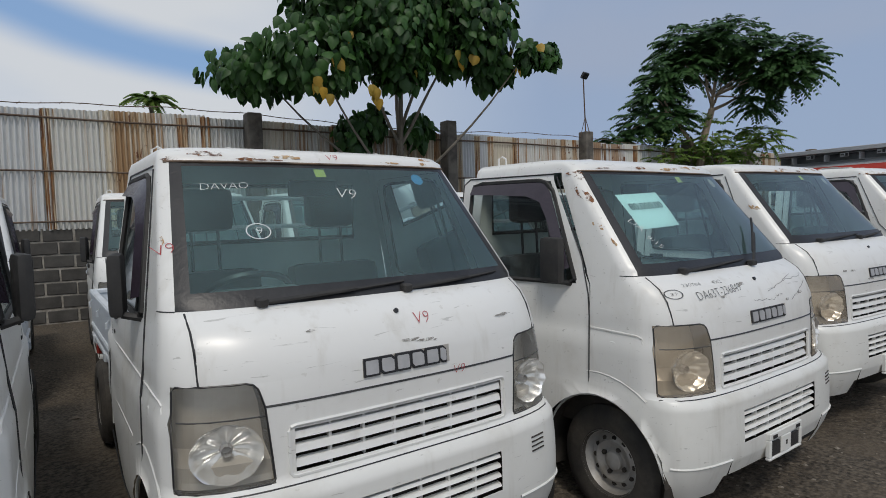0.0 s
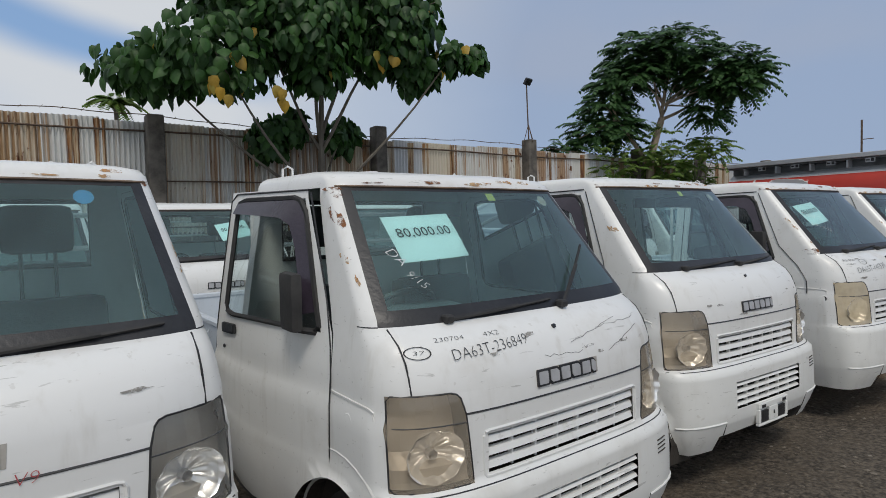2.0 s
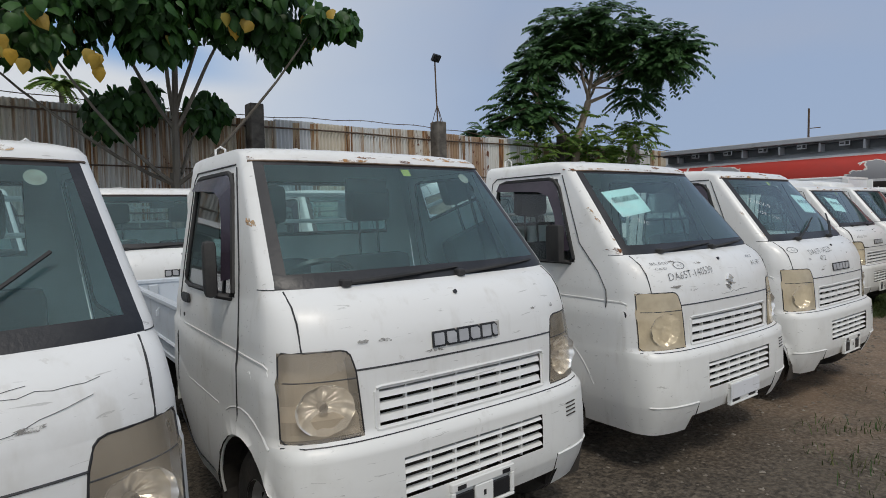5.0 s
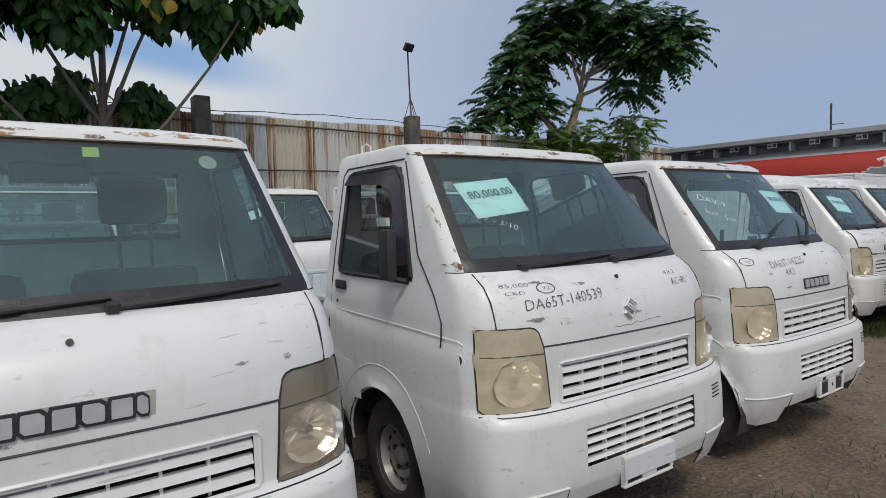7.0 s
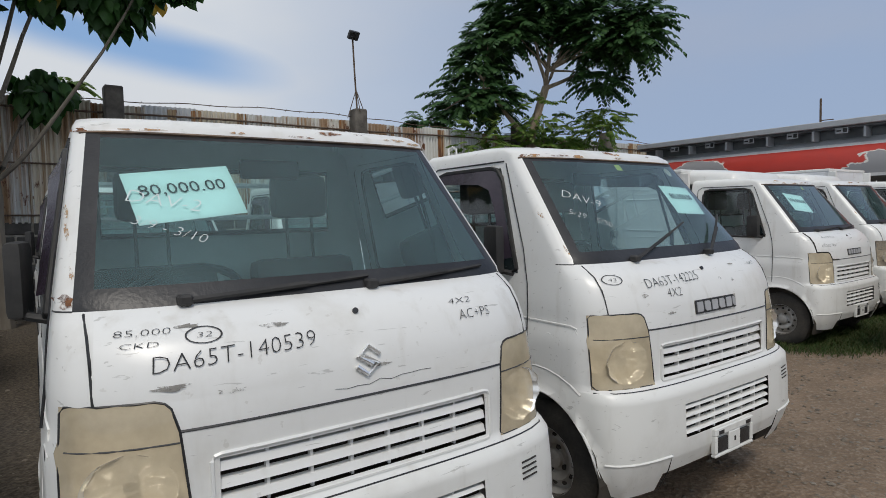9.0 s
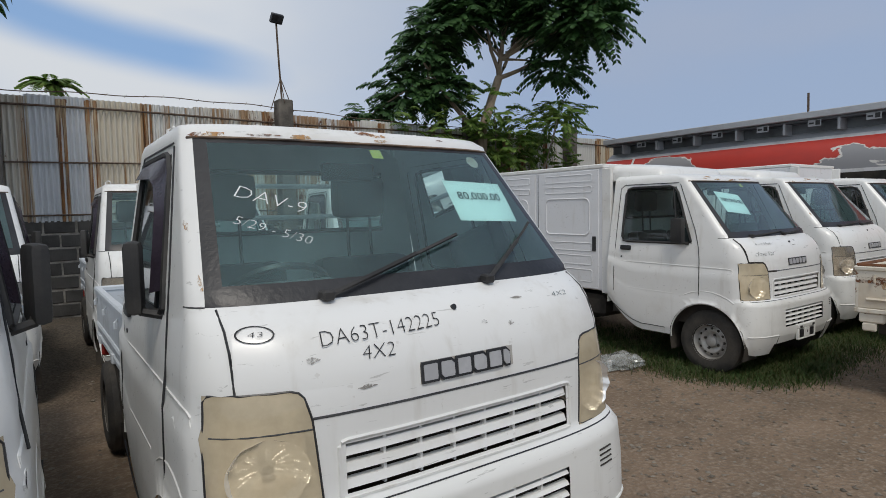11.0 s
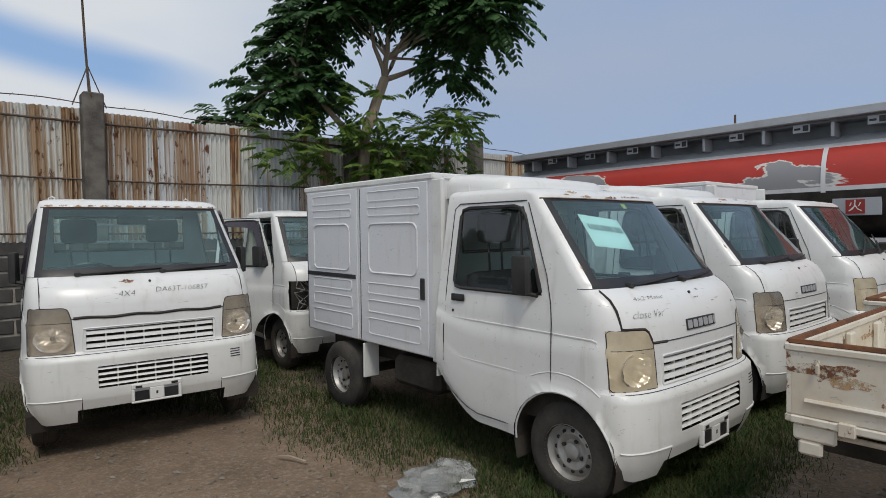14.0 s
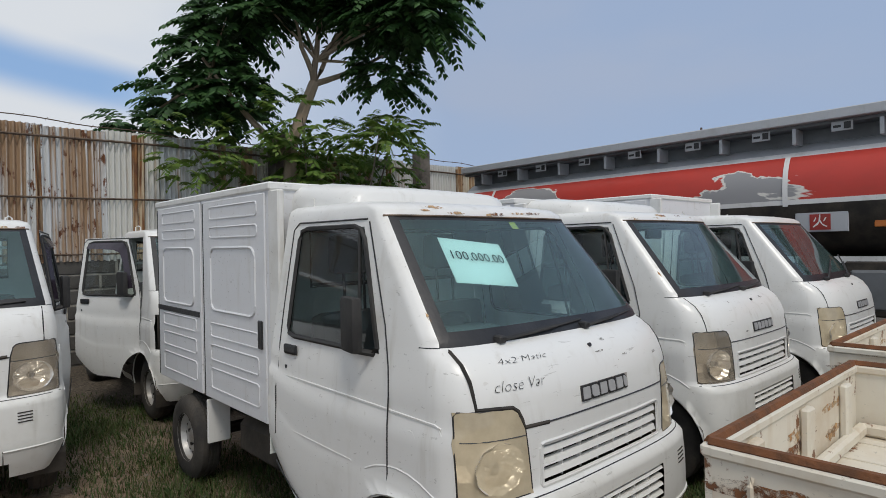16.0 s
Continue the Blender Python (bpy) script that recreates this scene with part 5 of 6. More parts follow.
# floodlight on the third post
lamp = tagged(new("flood_light"), "black flood light on a thin braced pole above a fence post", "lamp")
lx, ly = 10.88, FENCE_Y - 0.18
part("pole", tubes([(lx, ly, 3.30), (lx - 0.03, ly, 4.0), (lx - 0.05, ly, 4.64)], r=0.016, sides=6), PIPE, lamp)
for dx, dy in ((-0.2, 0), (0.2, 0), (0.0, -0.12)):
    part("brace", tubes([(lx + dx, ly + dy, 3.30 if dx == 0 else 3.18), (lx - 0.01, ly, 3.72)], r=0.008, sides=5), PIPE, lamp)
head = part("lamp_head", boxes((-0.11, 0.11, -0.035, 0.035, -0.08, 0.08), bevel=0.012, m=Matrix.Translation((lx - 0.06, ly - 0.06, 4.69)) @ pose(0, 0, 0, 35, 0, 10)), TRIM, lamp)


# ---------------------------------------------------------------- trees
def leaf_shape(kind):
    if kind == "heart":
        return [(0, 0, 0), (-0.34, 0.06, -0.06), (-0.45, 0.38, -0.20), (-0.28, 0.75, -0.24), (0, 1.08, -0.34), (0.28, 0.75, -0.22), (0.45, 0.38, -0.16), (0.34, 0.06, -0.08), (0, 0.45, 0.06)], \
               [(0, 1, 8), (1, 2, 8), (2, 3, 8), (3, 4, 8), (4, 5, 8), (5, 6, 8), (6, 7, 8), (7, 0, 8)]
    return [(0, 0, 0), (-0.30, 0.45, -0.06), (0, 1.0, -0.18), (0.30, 0.45, -0.06), (0, 0.45, 0.03)], [(0, 1, 4), (1, 2, 4), (2, 3, 4), (3, 0, 4)]


def place_leaf(vs, fs, shape, at, ahead, up, size):
    ahead = ahead.normalized()
    side = ahead.cross(up)
    side = side.normalized() if side.length > 1e-4 else Vector((1, 0, 0))
    n = side.cross(ahead)
    o = len(vs)
    for a, b, c in shape[0]:
        vs.append(at + size * (a * side + b * ahead + c * n))
    fs += [tuple(o + i for i in f) for f in shape[1]]


def shell_point(r, lobe):
    cx, cy, cz, rx, ry, rz = lobe
    while True:
        d = Vector((r.gauss(0, 1), r.gauss(0, 1), r.gauss(0, 1)))
        if d.length > 1e-3:
            break
    d.normalize()
    q = r.uniform(0.55, 1.05)
    bump = 1 + 0.22 * noise.noise(Vector((cx, cy, cz)) + d * 2.2)
    return Vector((cx + rx * q * bump * d.x, cy + ry * q * bump * d.y, cz + rz * q * bump * d.z)), d


def limb(bm, pts, r0, r1, sides=7):
    add_tube(bm, pts, r0, sides, False, r1)


def bent(a, b, sag, n=6, seed=0):
    a, b = Vector(a), Vector(b)
    out = []
    for k in range(n + 1):
        f = k / n
        p = a.lerp(b, f)
        p.z += sag * 4 * f * (1 - f)
        p += 0.04 * Vector((noise.noise(Vector((seed, f * 3, 0))), noise.noise(Vector((seed, f * 3, 9))), 0)) * (1 if 0 < k < n else 0)
        out.append(p)
    return out


def broad_tree():
    tree = tagged(new("broadleaf_tree"), "tree with large drooping heart-shaped green leaves and a few yellow ones", "tree")
    r = random.Random(3)
    base = (5.45, 9.75, 0)
    bm = bmesh.new()
    limb(bm, bent(base, (5.40, 9.7, 2.1), 0.0, 5, 1), 0.10, 0.075)
    limb(bm, bent((5.40, 9.7, 1.6), (5.52, 9.6, 5.6), 0.0, 7, 2), 0.065, 0.025)
    part("trunk", bm, BARK, tree, smooth=True)
    lobes = [(2.75, 9.6, 3.85, 0.75, 0.8, 0.42), (3.5, 9.0, 4.0, 0.9, 0.9, 0.62), (4.7, 8.9, 4.55, 1.0, 1.0, 0.75), (4.1, 9.1, 5.1, 1.0, 1.0, 0.7), (5.6, 9.0, 5.05, 1.15, 1.0, 0.75), (6.35, 8.6, 4.8, 0.85, 0.9, 0.75),
             (6.75, 8.6, 4.1, 0.40, 0.5, 0.36), (7.02, 7.85, 4.22, 0.20, 0.25, 0.24), (7.36, 7.75, 4.22, 0.17, 0.2, 0.20), (5.0, 9.1, 5.9, 1.7, 1.1, 0.75), (6.2, 8.8, 5.6, 0.95, 0.9, 0.6), (4.6, 9.9, 3.0, 0.42, 0.25, 0.42),
             (5.1, 10.0, 3.25, 0.25, 0.2, 0.3), (6.0, 10.0, 3.15, 0.36, 0.2, 0.34), (5.0, 8.8, 3.95, 0.5, 0.5, 0.4), (6.1, 8.9, 4.35, 0.55, 0.5, 0.4)]
    for i, l in enumerate(lobes):
        if i not in (0, 1, 3, 5, 7, 9, 10, 13):
            continue
        bm = bmesh.new()
        root = (5.42, 9.7, 1.9 if l[2] < 4.4 else 2.6 + 0.25 * (l[2] - 4.4))
        end = (l[0], l[1], l[2] + 0.1 * l[5])
        limb(bm, bent(root, end, -0.22 if abs(l[0] - 5.4) > 1 else 0.05, 7, i), 0.034, 0.010, 6)
        for k in range(4):
            p, _ = shell_point(r, l)
            limb(bm, bent(end, p, 0.02, 3, i + k), 0.013, 0.005, 5)
        part("limb", bm, BARK, tree, smooth=True)
    heart = leaf_shape("heart")
    vs, fs, yv, yf = [], [], [], []
    for l in lobes:
        vol = l[3] * l[4] * l[5]
        for _ in range(int(90 + 800 * vol ** 0.75)):
            p, d = shell_point(r, l)
            ahead = Vector((d.x * 0.45 + r.gauss(0, 0.25), d.y * 0.45 + r.gauss(0, 0.25), -0.9 + r.gauss(0, 0.4)))
            up = Vector((d.x + r.gauss(0, 0.55), d.y + r.gauss(0, 0.55), 0.6 + r.gauss(0, 0.3)))
            tgt = (yv, yf) if r.random() < 0.006 else (vs, fs)
            place_leaf(*tgt, heart, p, ahead, up, r.uniform(0.12, 0.23))
    for cx, cz in ((3.35, 3.35), (4.25, 3.22), (7.1, 4.0), (6.0, 4.0)):
        for _ in range(5):
            place_leaf(yv, yf, heart, Vector((cx + r.gauss(0, 0.08), 8.25 + r.gauss(0, 0.08), cz + r.gauss(0.1, 0.08))), Vector((r.gauss(0, 0.2), -0.1, -1)), Vector((r.gauss(0, 0.3), -1, 0.2)), 0.17)
    mesh_part("crown", vs, fs, LEAF, tree, "dense green broad leaves", True)
    mesh_part("yellow_leaves", yv, yf, LEAF_Y, tree, "yellowing leaves", True)
    return tree


def fronds(r, vs, fs, lobes, per, leaflet, size, droop):
    for l in lobes:
        for _ in range(int(per * (l[3] * l[4] * l[5]) ** 0.7) + 14):
            p, d = shell_point(r, l)
            ahead = Vector((d.x + r.gauss(0, 0.35), d.y + r.gauss(0, 0.35), 0.3 * d.z + 0.12 + r.gauss(0, 0.3))).normalized()
            length = r.uniform(0.7, 1.25) * size
            n = 7
            side = ahead.cross(Vector((0, 0, 1)))
            side = side.normalized() if side.length > 1e-3 else Vector((1, 0, 0))
            for k in range(n):
                f = (k + 1) / n
                q = p + ahead * length * f + Vector((0, 0, -droop * length * f * f))
                for s in (-1, 1):
                    a = side * s + ahead * 0.5 + Vector((0, 0, -0.35 - 0.3 * f + r.gauss(0, 0.12)))
                    place_leaf(vs, fs, leaflet, q, a, Vector((0, 0, 1)) + 0.3 * ahead, length * r.uniform(0.32, 0.44) * (1.1 - 0.4 * f))


def feather_tree():
    tree = tagged(new("feather_leaf_tree"), "dark green tree with feathery leaves and a pale forked trunk", "tree")
    r = random.Random(8)
    bm = bmesh.new()
    limb(bm, bent((14.85, 9.85, 0), (14.95, 9.75, 3.1), 0, 6, 3), 0.13, 0.10)
    limb(bm, bent((14.95, 9.75, 3.05), (15.36, 9.7, 4.15), 0.03, 5, 4), 0.10, 0.085)
    part("trunk", bm, BARK_L, tree, smooth=True)
    bm = bmesh.new()
    fork = (15.36, 9.7, 4.13)
    for i, (end, r0) in enumerate((((15.45, 9.6, 5.4), 0.06), ((15.0, 9.7, 5.2), 0.05), ((16.5, 9.2, 4.75), 0.055), ((16.0, 9.5, 5.5), 0.04))):
        bm = bmesh.new()
        limb(bm, bent(fork, end, -0.05 if i == 2 else 0.02, 6, 10 + i), r0, 0.02, 6)
        part("limb", bm, BARK_L, tree, smooth=True)
    bm = bmesh.new()
    limb(bm, bent((14.95, 9.75, 2.9), (13.7, 10.0, 4.3), -0.1, 6, 30), 0.07, 0.02, 6)
    part("limb", bm, BARK_L, tree, smooth=True)
    lobes = [(15.0, 10.1, 5.95, 0.72, 0.9, 0.50), (15.5, 9.4, 5.95, 0.85, 0.9, 0.52), (14.6, 10.0, 5.35, 0.36, 0.7, 0.36), (15.85, 8.5, 5.35, 0.6, 0.8, 0.5), (16.05, 8.0, 4.95, 0.52, 0.6, 0.45), (16.15, 7.75, 5.25, 0.4, 0.45, 0.28), (15.85, 8.9, 5.0, 0.4, 0.6, 0.28),
             (14.0, 10.5, 4.5, 0.42, 0.6, 0.36), (14.2, 10.3, 5.1, 0.42, 0.6, 0.45), (13.65, 10.6, 3.85, 0.40, 0.55, 0.36), (14.2, 10.2, 3.9, 0.4, 0.5, 0.4), (13.1, 11.1, 3.42, 0.3, 0.3, 0.14), (16.2, 8.9, 4.3, 0.32, 0.4, 0.3)]
    for i, l in enumerate(lobes):
        src = (13.8, 10.0, 4.0) if l[0] < 14.3 else (15.4, 9.65, 4.5)
        bm = bmesh.new()
        limb(bm, bent(src, l[:3], 0.05, 5, 50 + i), 0.03, 0.01, 5)
        part("limb", bm, BARK_L, tree, smooth=True)
    vs, fs = [], []
    fronds(r, vs, fs, lobes, 380, leaf_shape("leaf"), 0.45, 0.42)
    mesh_part("crown", vs, fs, LEAF_D, tree, "dark feathery leaves", True)
    return tree


def bush():
    b = tagged(new("bush"), "light green feathery shrub growing against the fence", "bush")
    r = random.Random(12)
    lobes = [(14.5, 9.75, 2.75, 1.0, 0.4, 0.6), (15.6, 9.7, 3.0, 0.9, 0.4, 0.55), (16.6, 9.55, 3.2, 0.8, 0.45, 0.5), (13.5, 9.85, 2.9, 0.6, 0.3, 0.5), (15.0, 9.45, 3.5, 0.6, 0.3, 0.4), (15.2, 9.4, 2.7, 0.8, 0.3, 0.5), (16.5, 9.0, 3.5, 0.4, 0.4, 0.22), (15.6, 8.3, 3.15, 0.4, 0.5, 0.22), (16.1, 9.6, 2.4, 1.3, 0.4, 0.5)]
    for i, l in enumerate(lobes):
        bm = bmesh.new()
        limb(bm, bent((15.2 + 0.2 * i - 0.6, 9.85, 0), l[:3], 0.05, 6, 70 + i), 0.03, 0.008, 5)
        part("stem", bm, BARK, b)
    vs, fs = [], []
    fronds(r, vs, fs, lobes, 150, leaf_shape("leaf"), 0.32, 0.3)
    mesh_part("foliage", vs, fs, LEAF_B, b, "light green leaflets", True)
    return b


def palm():
    p = tagged(new("coconut_palm"), "coconut palm standing far behind the fence", "palm tree")
    at = Vector((10.4, 82, 0))
    part("trunk", tubes([at, at + Vector((0.3, 0, 9)), at + Vector((0.2, 0, 17.2))], r=0.25, sides=8), BARK, p)
    r = random.Random(2)
    vs, fs = [], []
    leaf = leaf_shape("leaf")
    top = at + Vector((0.2, 0, 17.2))
    for k in range(18):
        a = k * 2.4
        el = r.uniform(-0.1, 1.0)
        ahead = Vector((math.cos(a), math.sin(a), el)).normalized()
        side = ahead.cross(Vector((0, 0, 1))).normalized()
        for j in range(14):
            f = (j + 1) / 14
            q = top + ahead * 3.6 * f + Vector((0, 0, -2.3 * f * f))
            for s in (-1, 1):
                place_leaf(vs, fs, leaf, q, side * s + ahead * 0.6 + Vector((0, 0, -0.5)), Vector((0, 0, 1)), 1.1 * (1.1 - 0.5 * f))
    mesh_part("fronds", vs, fs, LEAF_B, p, "", True)


broad_tree()
feather_tree()
bush()
palm()
mast = tagged(new("antenna_mast"), "thin grey mast far behind the tanker", "mast")
part("mast_pole", tubes([(32.9, 11.2, 0), (32.9, 11.2, 5.8)], r=0.045, sides=6), PIPE, mast)
part("mast_arm", tubes([(32.9, 11.2, 4.9), (33.4, 10.9, 4.95)], r=0.02, sides=5), PIPE, mast)


# ---------------------------------------------------------------- the tanker
def tanker_material():
    m, nt, bs, out = material("peeling_red_paint")
    v = coords(nt, False, (1, 0.42, 1))
    n = noise_tex(nt, v, 1.3, 7, 0.5, 0.3)
    peel = ramp(nt, n, 0.605, 0.612)
    edge = ramp(nt, n, 0.594, 0.60)
    grime = ramp(nt, noise_tex(nt, v, 5, 5), 0.4, 0.8)
    c = blend(nt, times(nt, grime, 0.35), (0.52, 0.045, 0.03), (0.33, 0.04, 0.03))
    c = blend(nt, edge, c, (0.72, 0.70, 0.66))
    c = blend(nt, peel, c, (0.30, 0.30, 0.31))
    nt.links.new(c, bs.inputs["Base Color"])
    bs.inputs["Roughness"].default_value = 0.4
    bumped(nt, bs, n, 0.1)
    return m


TANK_RED = tanker_material()
TANK_GREY = paint("tank_grey", (0.40, 0.42, 0.45), (0.28, 0.27, 0.26), 0.9, 0.5, 0.4)
TANK_WHITE = paint("tank_white", (0.72, 0.72, 0.72), (0.45, 0.43, 0.40), 0.85, 0.5, 0.4)
DECK_AND_SHADE = plain("deck_grey", (0.17, 0.185, 0.20), (0.12, 0.13, 0.14), 3, 0.6, 0.2)
AMBER = plain("amber_lens", (0.60, 0.19, 0.03), (0.5, 0.15, 0.03), 10, 0.3)
tank = tagged(new("tank_truck"), "old tank truck with a peeling red band on a grey tank", "truck")
Y0, Y1, TX, TZ, RX, RZ = -1.6, 9.7, 19.75, 2.02, 1.15, 0.80


def tank_band(name, a0, a1, mat, grow=0.0, label="", y0=Y0, y1=Y1, n=10):
    """A strip of the tank's oval skin between two angles, up from its side."""
    vs, fs = [], []
    for k in range(n + 1):
        a = radians(a0 + (a1 - a0) * k / n)
        ca, sa = math.cos(a), math.sin(a)
        x, z = TX - (RX + grow) * abs(ca) ** 0.8 * (1 if ca >= 0 else -1), TZ + (RZ + grow) * abs(sa) ** 0.8 * (1 if sa >= 0 else -1)
        vs += [(x, y, z) for y in steps(y0, y1, 12)]
    for k in range(n):
        for j in range(12):
            a = k * 13 + j
            fs.append((a, a + 1, a + 14, a + 13))
    return mesh_part(name, vs, fs, mat, tank, label, True)


# the belly's shade is put into its near-black colour
tank_band("tank_belly", -90, -5, CHASSIS_AND_SHADE)
tank_band("white_line", -5, -2, TANK_WHITE)
tank_band("red_band", -2, 33, TANK_RED, 0, "red paint peeling off in grey patches", n=16)
tank_band("white_line", 33, 39, TANK_WHITE)
tank_band("tank_top", 39, 180, TANK_GREY, n=20)
tank_band("tank_far_side", 180, 270, TANK_GREY)
for y in (3.88, 8.9, -1.0):
    tank_band("weld_strap", -6, 36, TANK_WHITE, 0.012, y0=y - 0.03, y1=y + 0.03, n=16)
for y in (Y0, Y1):
    vs = [(TX - RX * math.copysign(abs(math.cos(a)) ** 0.8, math.cos(a)), y, TZ + RZ * math.copysign(abs(math.sin(a)) ** 0.8, math.sin(a))) for a in [k * math.tau / 40 for k in range(40)]]
    mesh_part("tank_end", vs, [tuple(range(40))], TANK_GREY, tank)
part("walkway", boxes((18.62, 20.9, Y0, Y1, 2.90, 3.02), bevel=0.01), TANK_GREY, tank, "grey walkway edge along the tank's top")
# shade of the recess under the overhang, put into a darker grey
part("walkway_underside", boxes((18.72, 20.8, Y0 + 0.02, Y1 - 0.02, 2.86, 2.899)), DECK_AND_SHADE, tank)
part("walkway_back", boxes((18.98, 19.02, Y0 + 0.02, Y1 - 0.02, 2.62, 2.858)), DECK_AND_SHADE, tank)
for k in range(12):
    y = 9.2 - 0.90 * k
    part("walkway_bracket", boxes((18.70, 18.97, y - 0.022, y + 0.022, 2.66, 2.858), bevel=0.004), TANK_GREY, tank)
    if k < 9:
        part("side_plate", boxes((18.71, 18.72, y - 0.62, y - 0.40, 2.76, 2.875), bevel=0.003), TANK_GREY, tank)
        for mark in ((18.704, 18.709, y - 0.60, y - 0.53, 2.78, 2.86), (18.704, 18.709, y - 0.50, y - 0.42, 2.80, 2.83)):
            part("plate_mark", boxes(mark), TRIM, tank)
part("tank_chassis", boxes((18.9, 20.6, Y0, 9.4, 0.85, 1.15), (18.75, 20.75, 2.6, 3.3, 0.55, 1.2), (18.75, 20.75, 4.6, 6.2, 0.6, 1.15), bevel=0.02), CHASSIS_AND_SHADE, tank)
part("under_board", boxes((18.70, 18.74, -1.2, 3.0, 1.70, 1.76), (18.78, 18.84, -1.4, 9.4, 1.18, 1.26)), TANK_WHITE, tank)
part("side_guard", boxes((18.75, 18.79, 2.3, 5.5, 0.65, 0.80), (18.75, 18.79, 2.3, 5.5, 0.95, 1.05)), DECK_AND_SHADE, tank)
part("marker_lamp", boxes((18.66, 18.70, 2.72, 2.98, 1.60, 1.70), bevel=0.01), AMBER, tank)
part("tool_box", boxes((18.72, 19.2, 2.3, 3.25, 0.62, 1.10), bevel=0.03), DECK_AND_SHADE, tank)
sign_z = 1.68
sign = part("hazard_sign", boxes((18.62, 18.65, 3.22, 3.78, 1.56, 1.80), bevel=0.006), TANK_GREY, tank, "grey sign plate with a red mark")
part("sign_panel", boxes((18.612, 18.619, 3.40, 3.62, 1.585, 1.775)), TAIL, sign, "red panel")
lv, lf = letters("火", 0.17)
mesh_part("sign_character", [(18.608, 3.51 - p.x, sign_z + p.y) for p in lv], lf, TANK_WHITE, sign)
for y in (0.2, 1.4, 7.2, 8.4):
    for s, xx in ((-1, 18.95), (1, 20.55)):
        bm = bmesh.new()
        add_lathe(bm, [(0.26, -0.12), (0.42, -0.13), (0.48, -0.10), (0.50, -0.06), (0.50, 0.06), (0.48, 0.10), (0.42, 0.13), (0.28, 0.11), (0.26, 0.02), (0.12, 0.0), (0.10, 0.06), (0.001, 0.06)],
                  Matrix.Translation((xx, y, 0.50)) @ Matrix.Diagonal((s, 1, 1, 1)), 24)
        part("tank_wheel", bm, TYRE, tank, smooth=True)

# ---------------------------------------------------------------- the trucks
LENSES = {"clear": LENS_CLEAR, "brown": LENS_BROWN, "yellow": LENS_YELLOW}
lens_cache = {}


def relens(truck, tint):
    for ob in truck.children:
        if ob.name.startswith("headlamp"):
            key = (ob.data.name.split("|")[0], tint)
            if key not in lens_cache:
                me = ob.data.copy()
                me.name = ob.data.name.split("|")[0] + "|" + tint
                me.materials[0] = LENSES[tint]
                lens_cache[key] = me
            ob.data = lens_cache[key]


def child(truck, name):
    return next(ob for ob in truck.children if ob.name.startswith(name))


a = small_truck("white small truck with clear headlamps and red marker notes", LENS_CLEAR, visor=True)
b = small_truck("white small truck with a smoked visor, price note and raised wiper", LENS_BROWN, visor=True, wipers="up")
d = small_truck("white small truck with a chrome emblem and yellowed lamps", LENS_YELLOW, badge="round", visor=True, arch_y=0.85, door_y=0.37)
e = small_truck("white small truck with yellowed headlamps and lifted wipers", LENS_YELLOW, visor=True, wipers="mid")
v = small_truck("white closed box truck with ribbed side doors standing in grass", LENS_YELLOW, body="box", group="white box trucks")
r1 = small_truck("small truck with an open bed of rusted cream paint", LENS_BROWN, body="rust", group="rusty open-bed trucks")

left = copy_thing(a, place(-0.87, 1.62))
c = copy_thing(a, place(4.511, 1.586, -0.54, 0.011))
row2 = [copy_thing(a, place(x, y, yaw, 0.03 if x == 10.40 else 0)) for x, y, yaw in ((0.95, 5.25, 0.0), (2.62, 5.35, 1.0), (4.42, 5.30, 0.0), (6.50, 5.45, 0.5), (8.34, 5.25, -0.5), (10.40, 5.37, -4.8), (12.72, 6.50, 0.0), (-1.0, 5.4, 0.0))]
w2 = copy_thing(v, place(14.53, 2.68))
w3 = small_truck("white truck with a taller cargo box beside the tank truck", LENS_YELLOW, body="tall", wipers="mid", group="white box trucks")
w3.matrix_basis = place(16.32, 2.53)
r2 = copy_thing(r1, place(14.62, -1.15))
a.matrix_basis = place(0.946, 1.614, 1.83, -0.020)
b.matrix_basis = place(2.766, 1.407, 2.6, -0.046)
d.matrix_basis = place(6.426, 1.525, -0.83, 0.023)
e.matrix_basis = place(8.205, 1.562, -0.25, 0.013)
v.matrix_basis = place(12.482, 2.558, 0.19, -0.023)
r1.matrix_basis = place(12.74, -1.34)
for t, tint in ((c, "brown"), (left, "brown"), (w2, "brown"), (w3, "yellow")):
    relens(t, tint)
for t, tint in zip(row2, ("clear", "brown", "brown", "clear", "brown", "brown", "brown", "brown")):
    relens(t, tint)
tagged(left, "white small truck with brownish headlamps at the row's end")
tagged(c, "white small truck with brownish headlamps and scuffed paint")
for t in row2:
    tagged(t, "white small truck parked in the second row by the fence")
tagged(row2[5], "white small truck with a rust-chipped roof and bonnet")
tagged(row2[6], "damaged white small truck with its lamp torn out")
tagged(w2, "white box truck with brownish headlamps beside another box truck")
tagged(r2, "second small truck with a rusted open cream bed")


def open_door(truck, side, degrees):
    """Swings one door out about its front edge."""
    for ob in truck.children:
        if ob.name.startswith("door") and ob.data.vertices[0].co.x * side > 0:
            hinge = Matrix.Translation((side * 0.728, 0.52, 0))
            ob.matrix_basis = hinge @ Matrix.Rotation(radians(degrees * side), 4, "Z") @ hinge.inverted()


def drop_mirror(truck, side):
    """Takes a broken-off mirror and its arm away."""
    for door in [o for o in truck.children if o.name.startswith("door")]:
        for ob in [o for o in door.children if o.name.startswith("mirror") and o.data.vertices[0].co.x * side > 0]:
            for sub in (*ob.children, ob):
                bpy.data.objects.remove(sub)


for t in (a, b, c, e):
    drop_mirror(t, 1)
open_door(row2[5], 1, -9)
open_door(b, -1, -9)
open_door(row2[6], -1, -24)


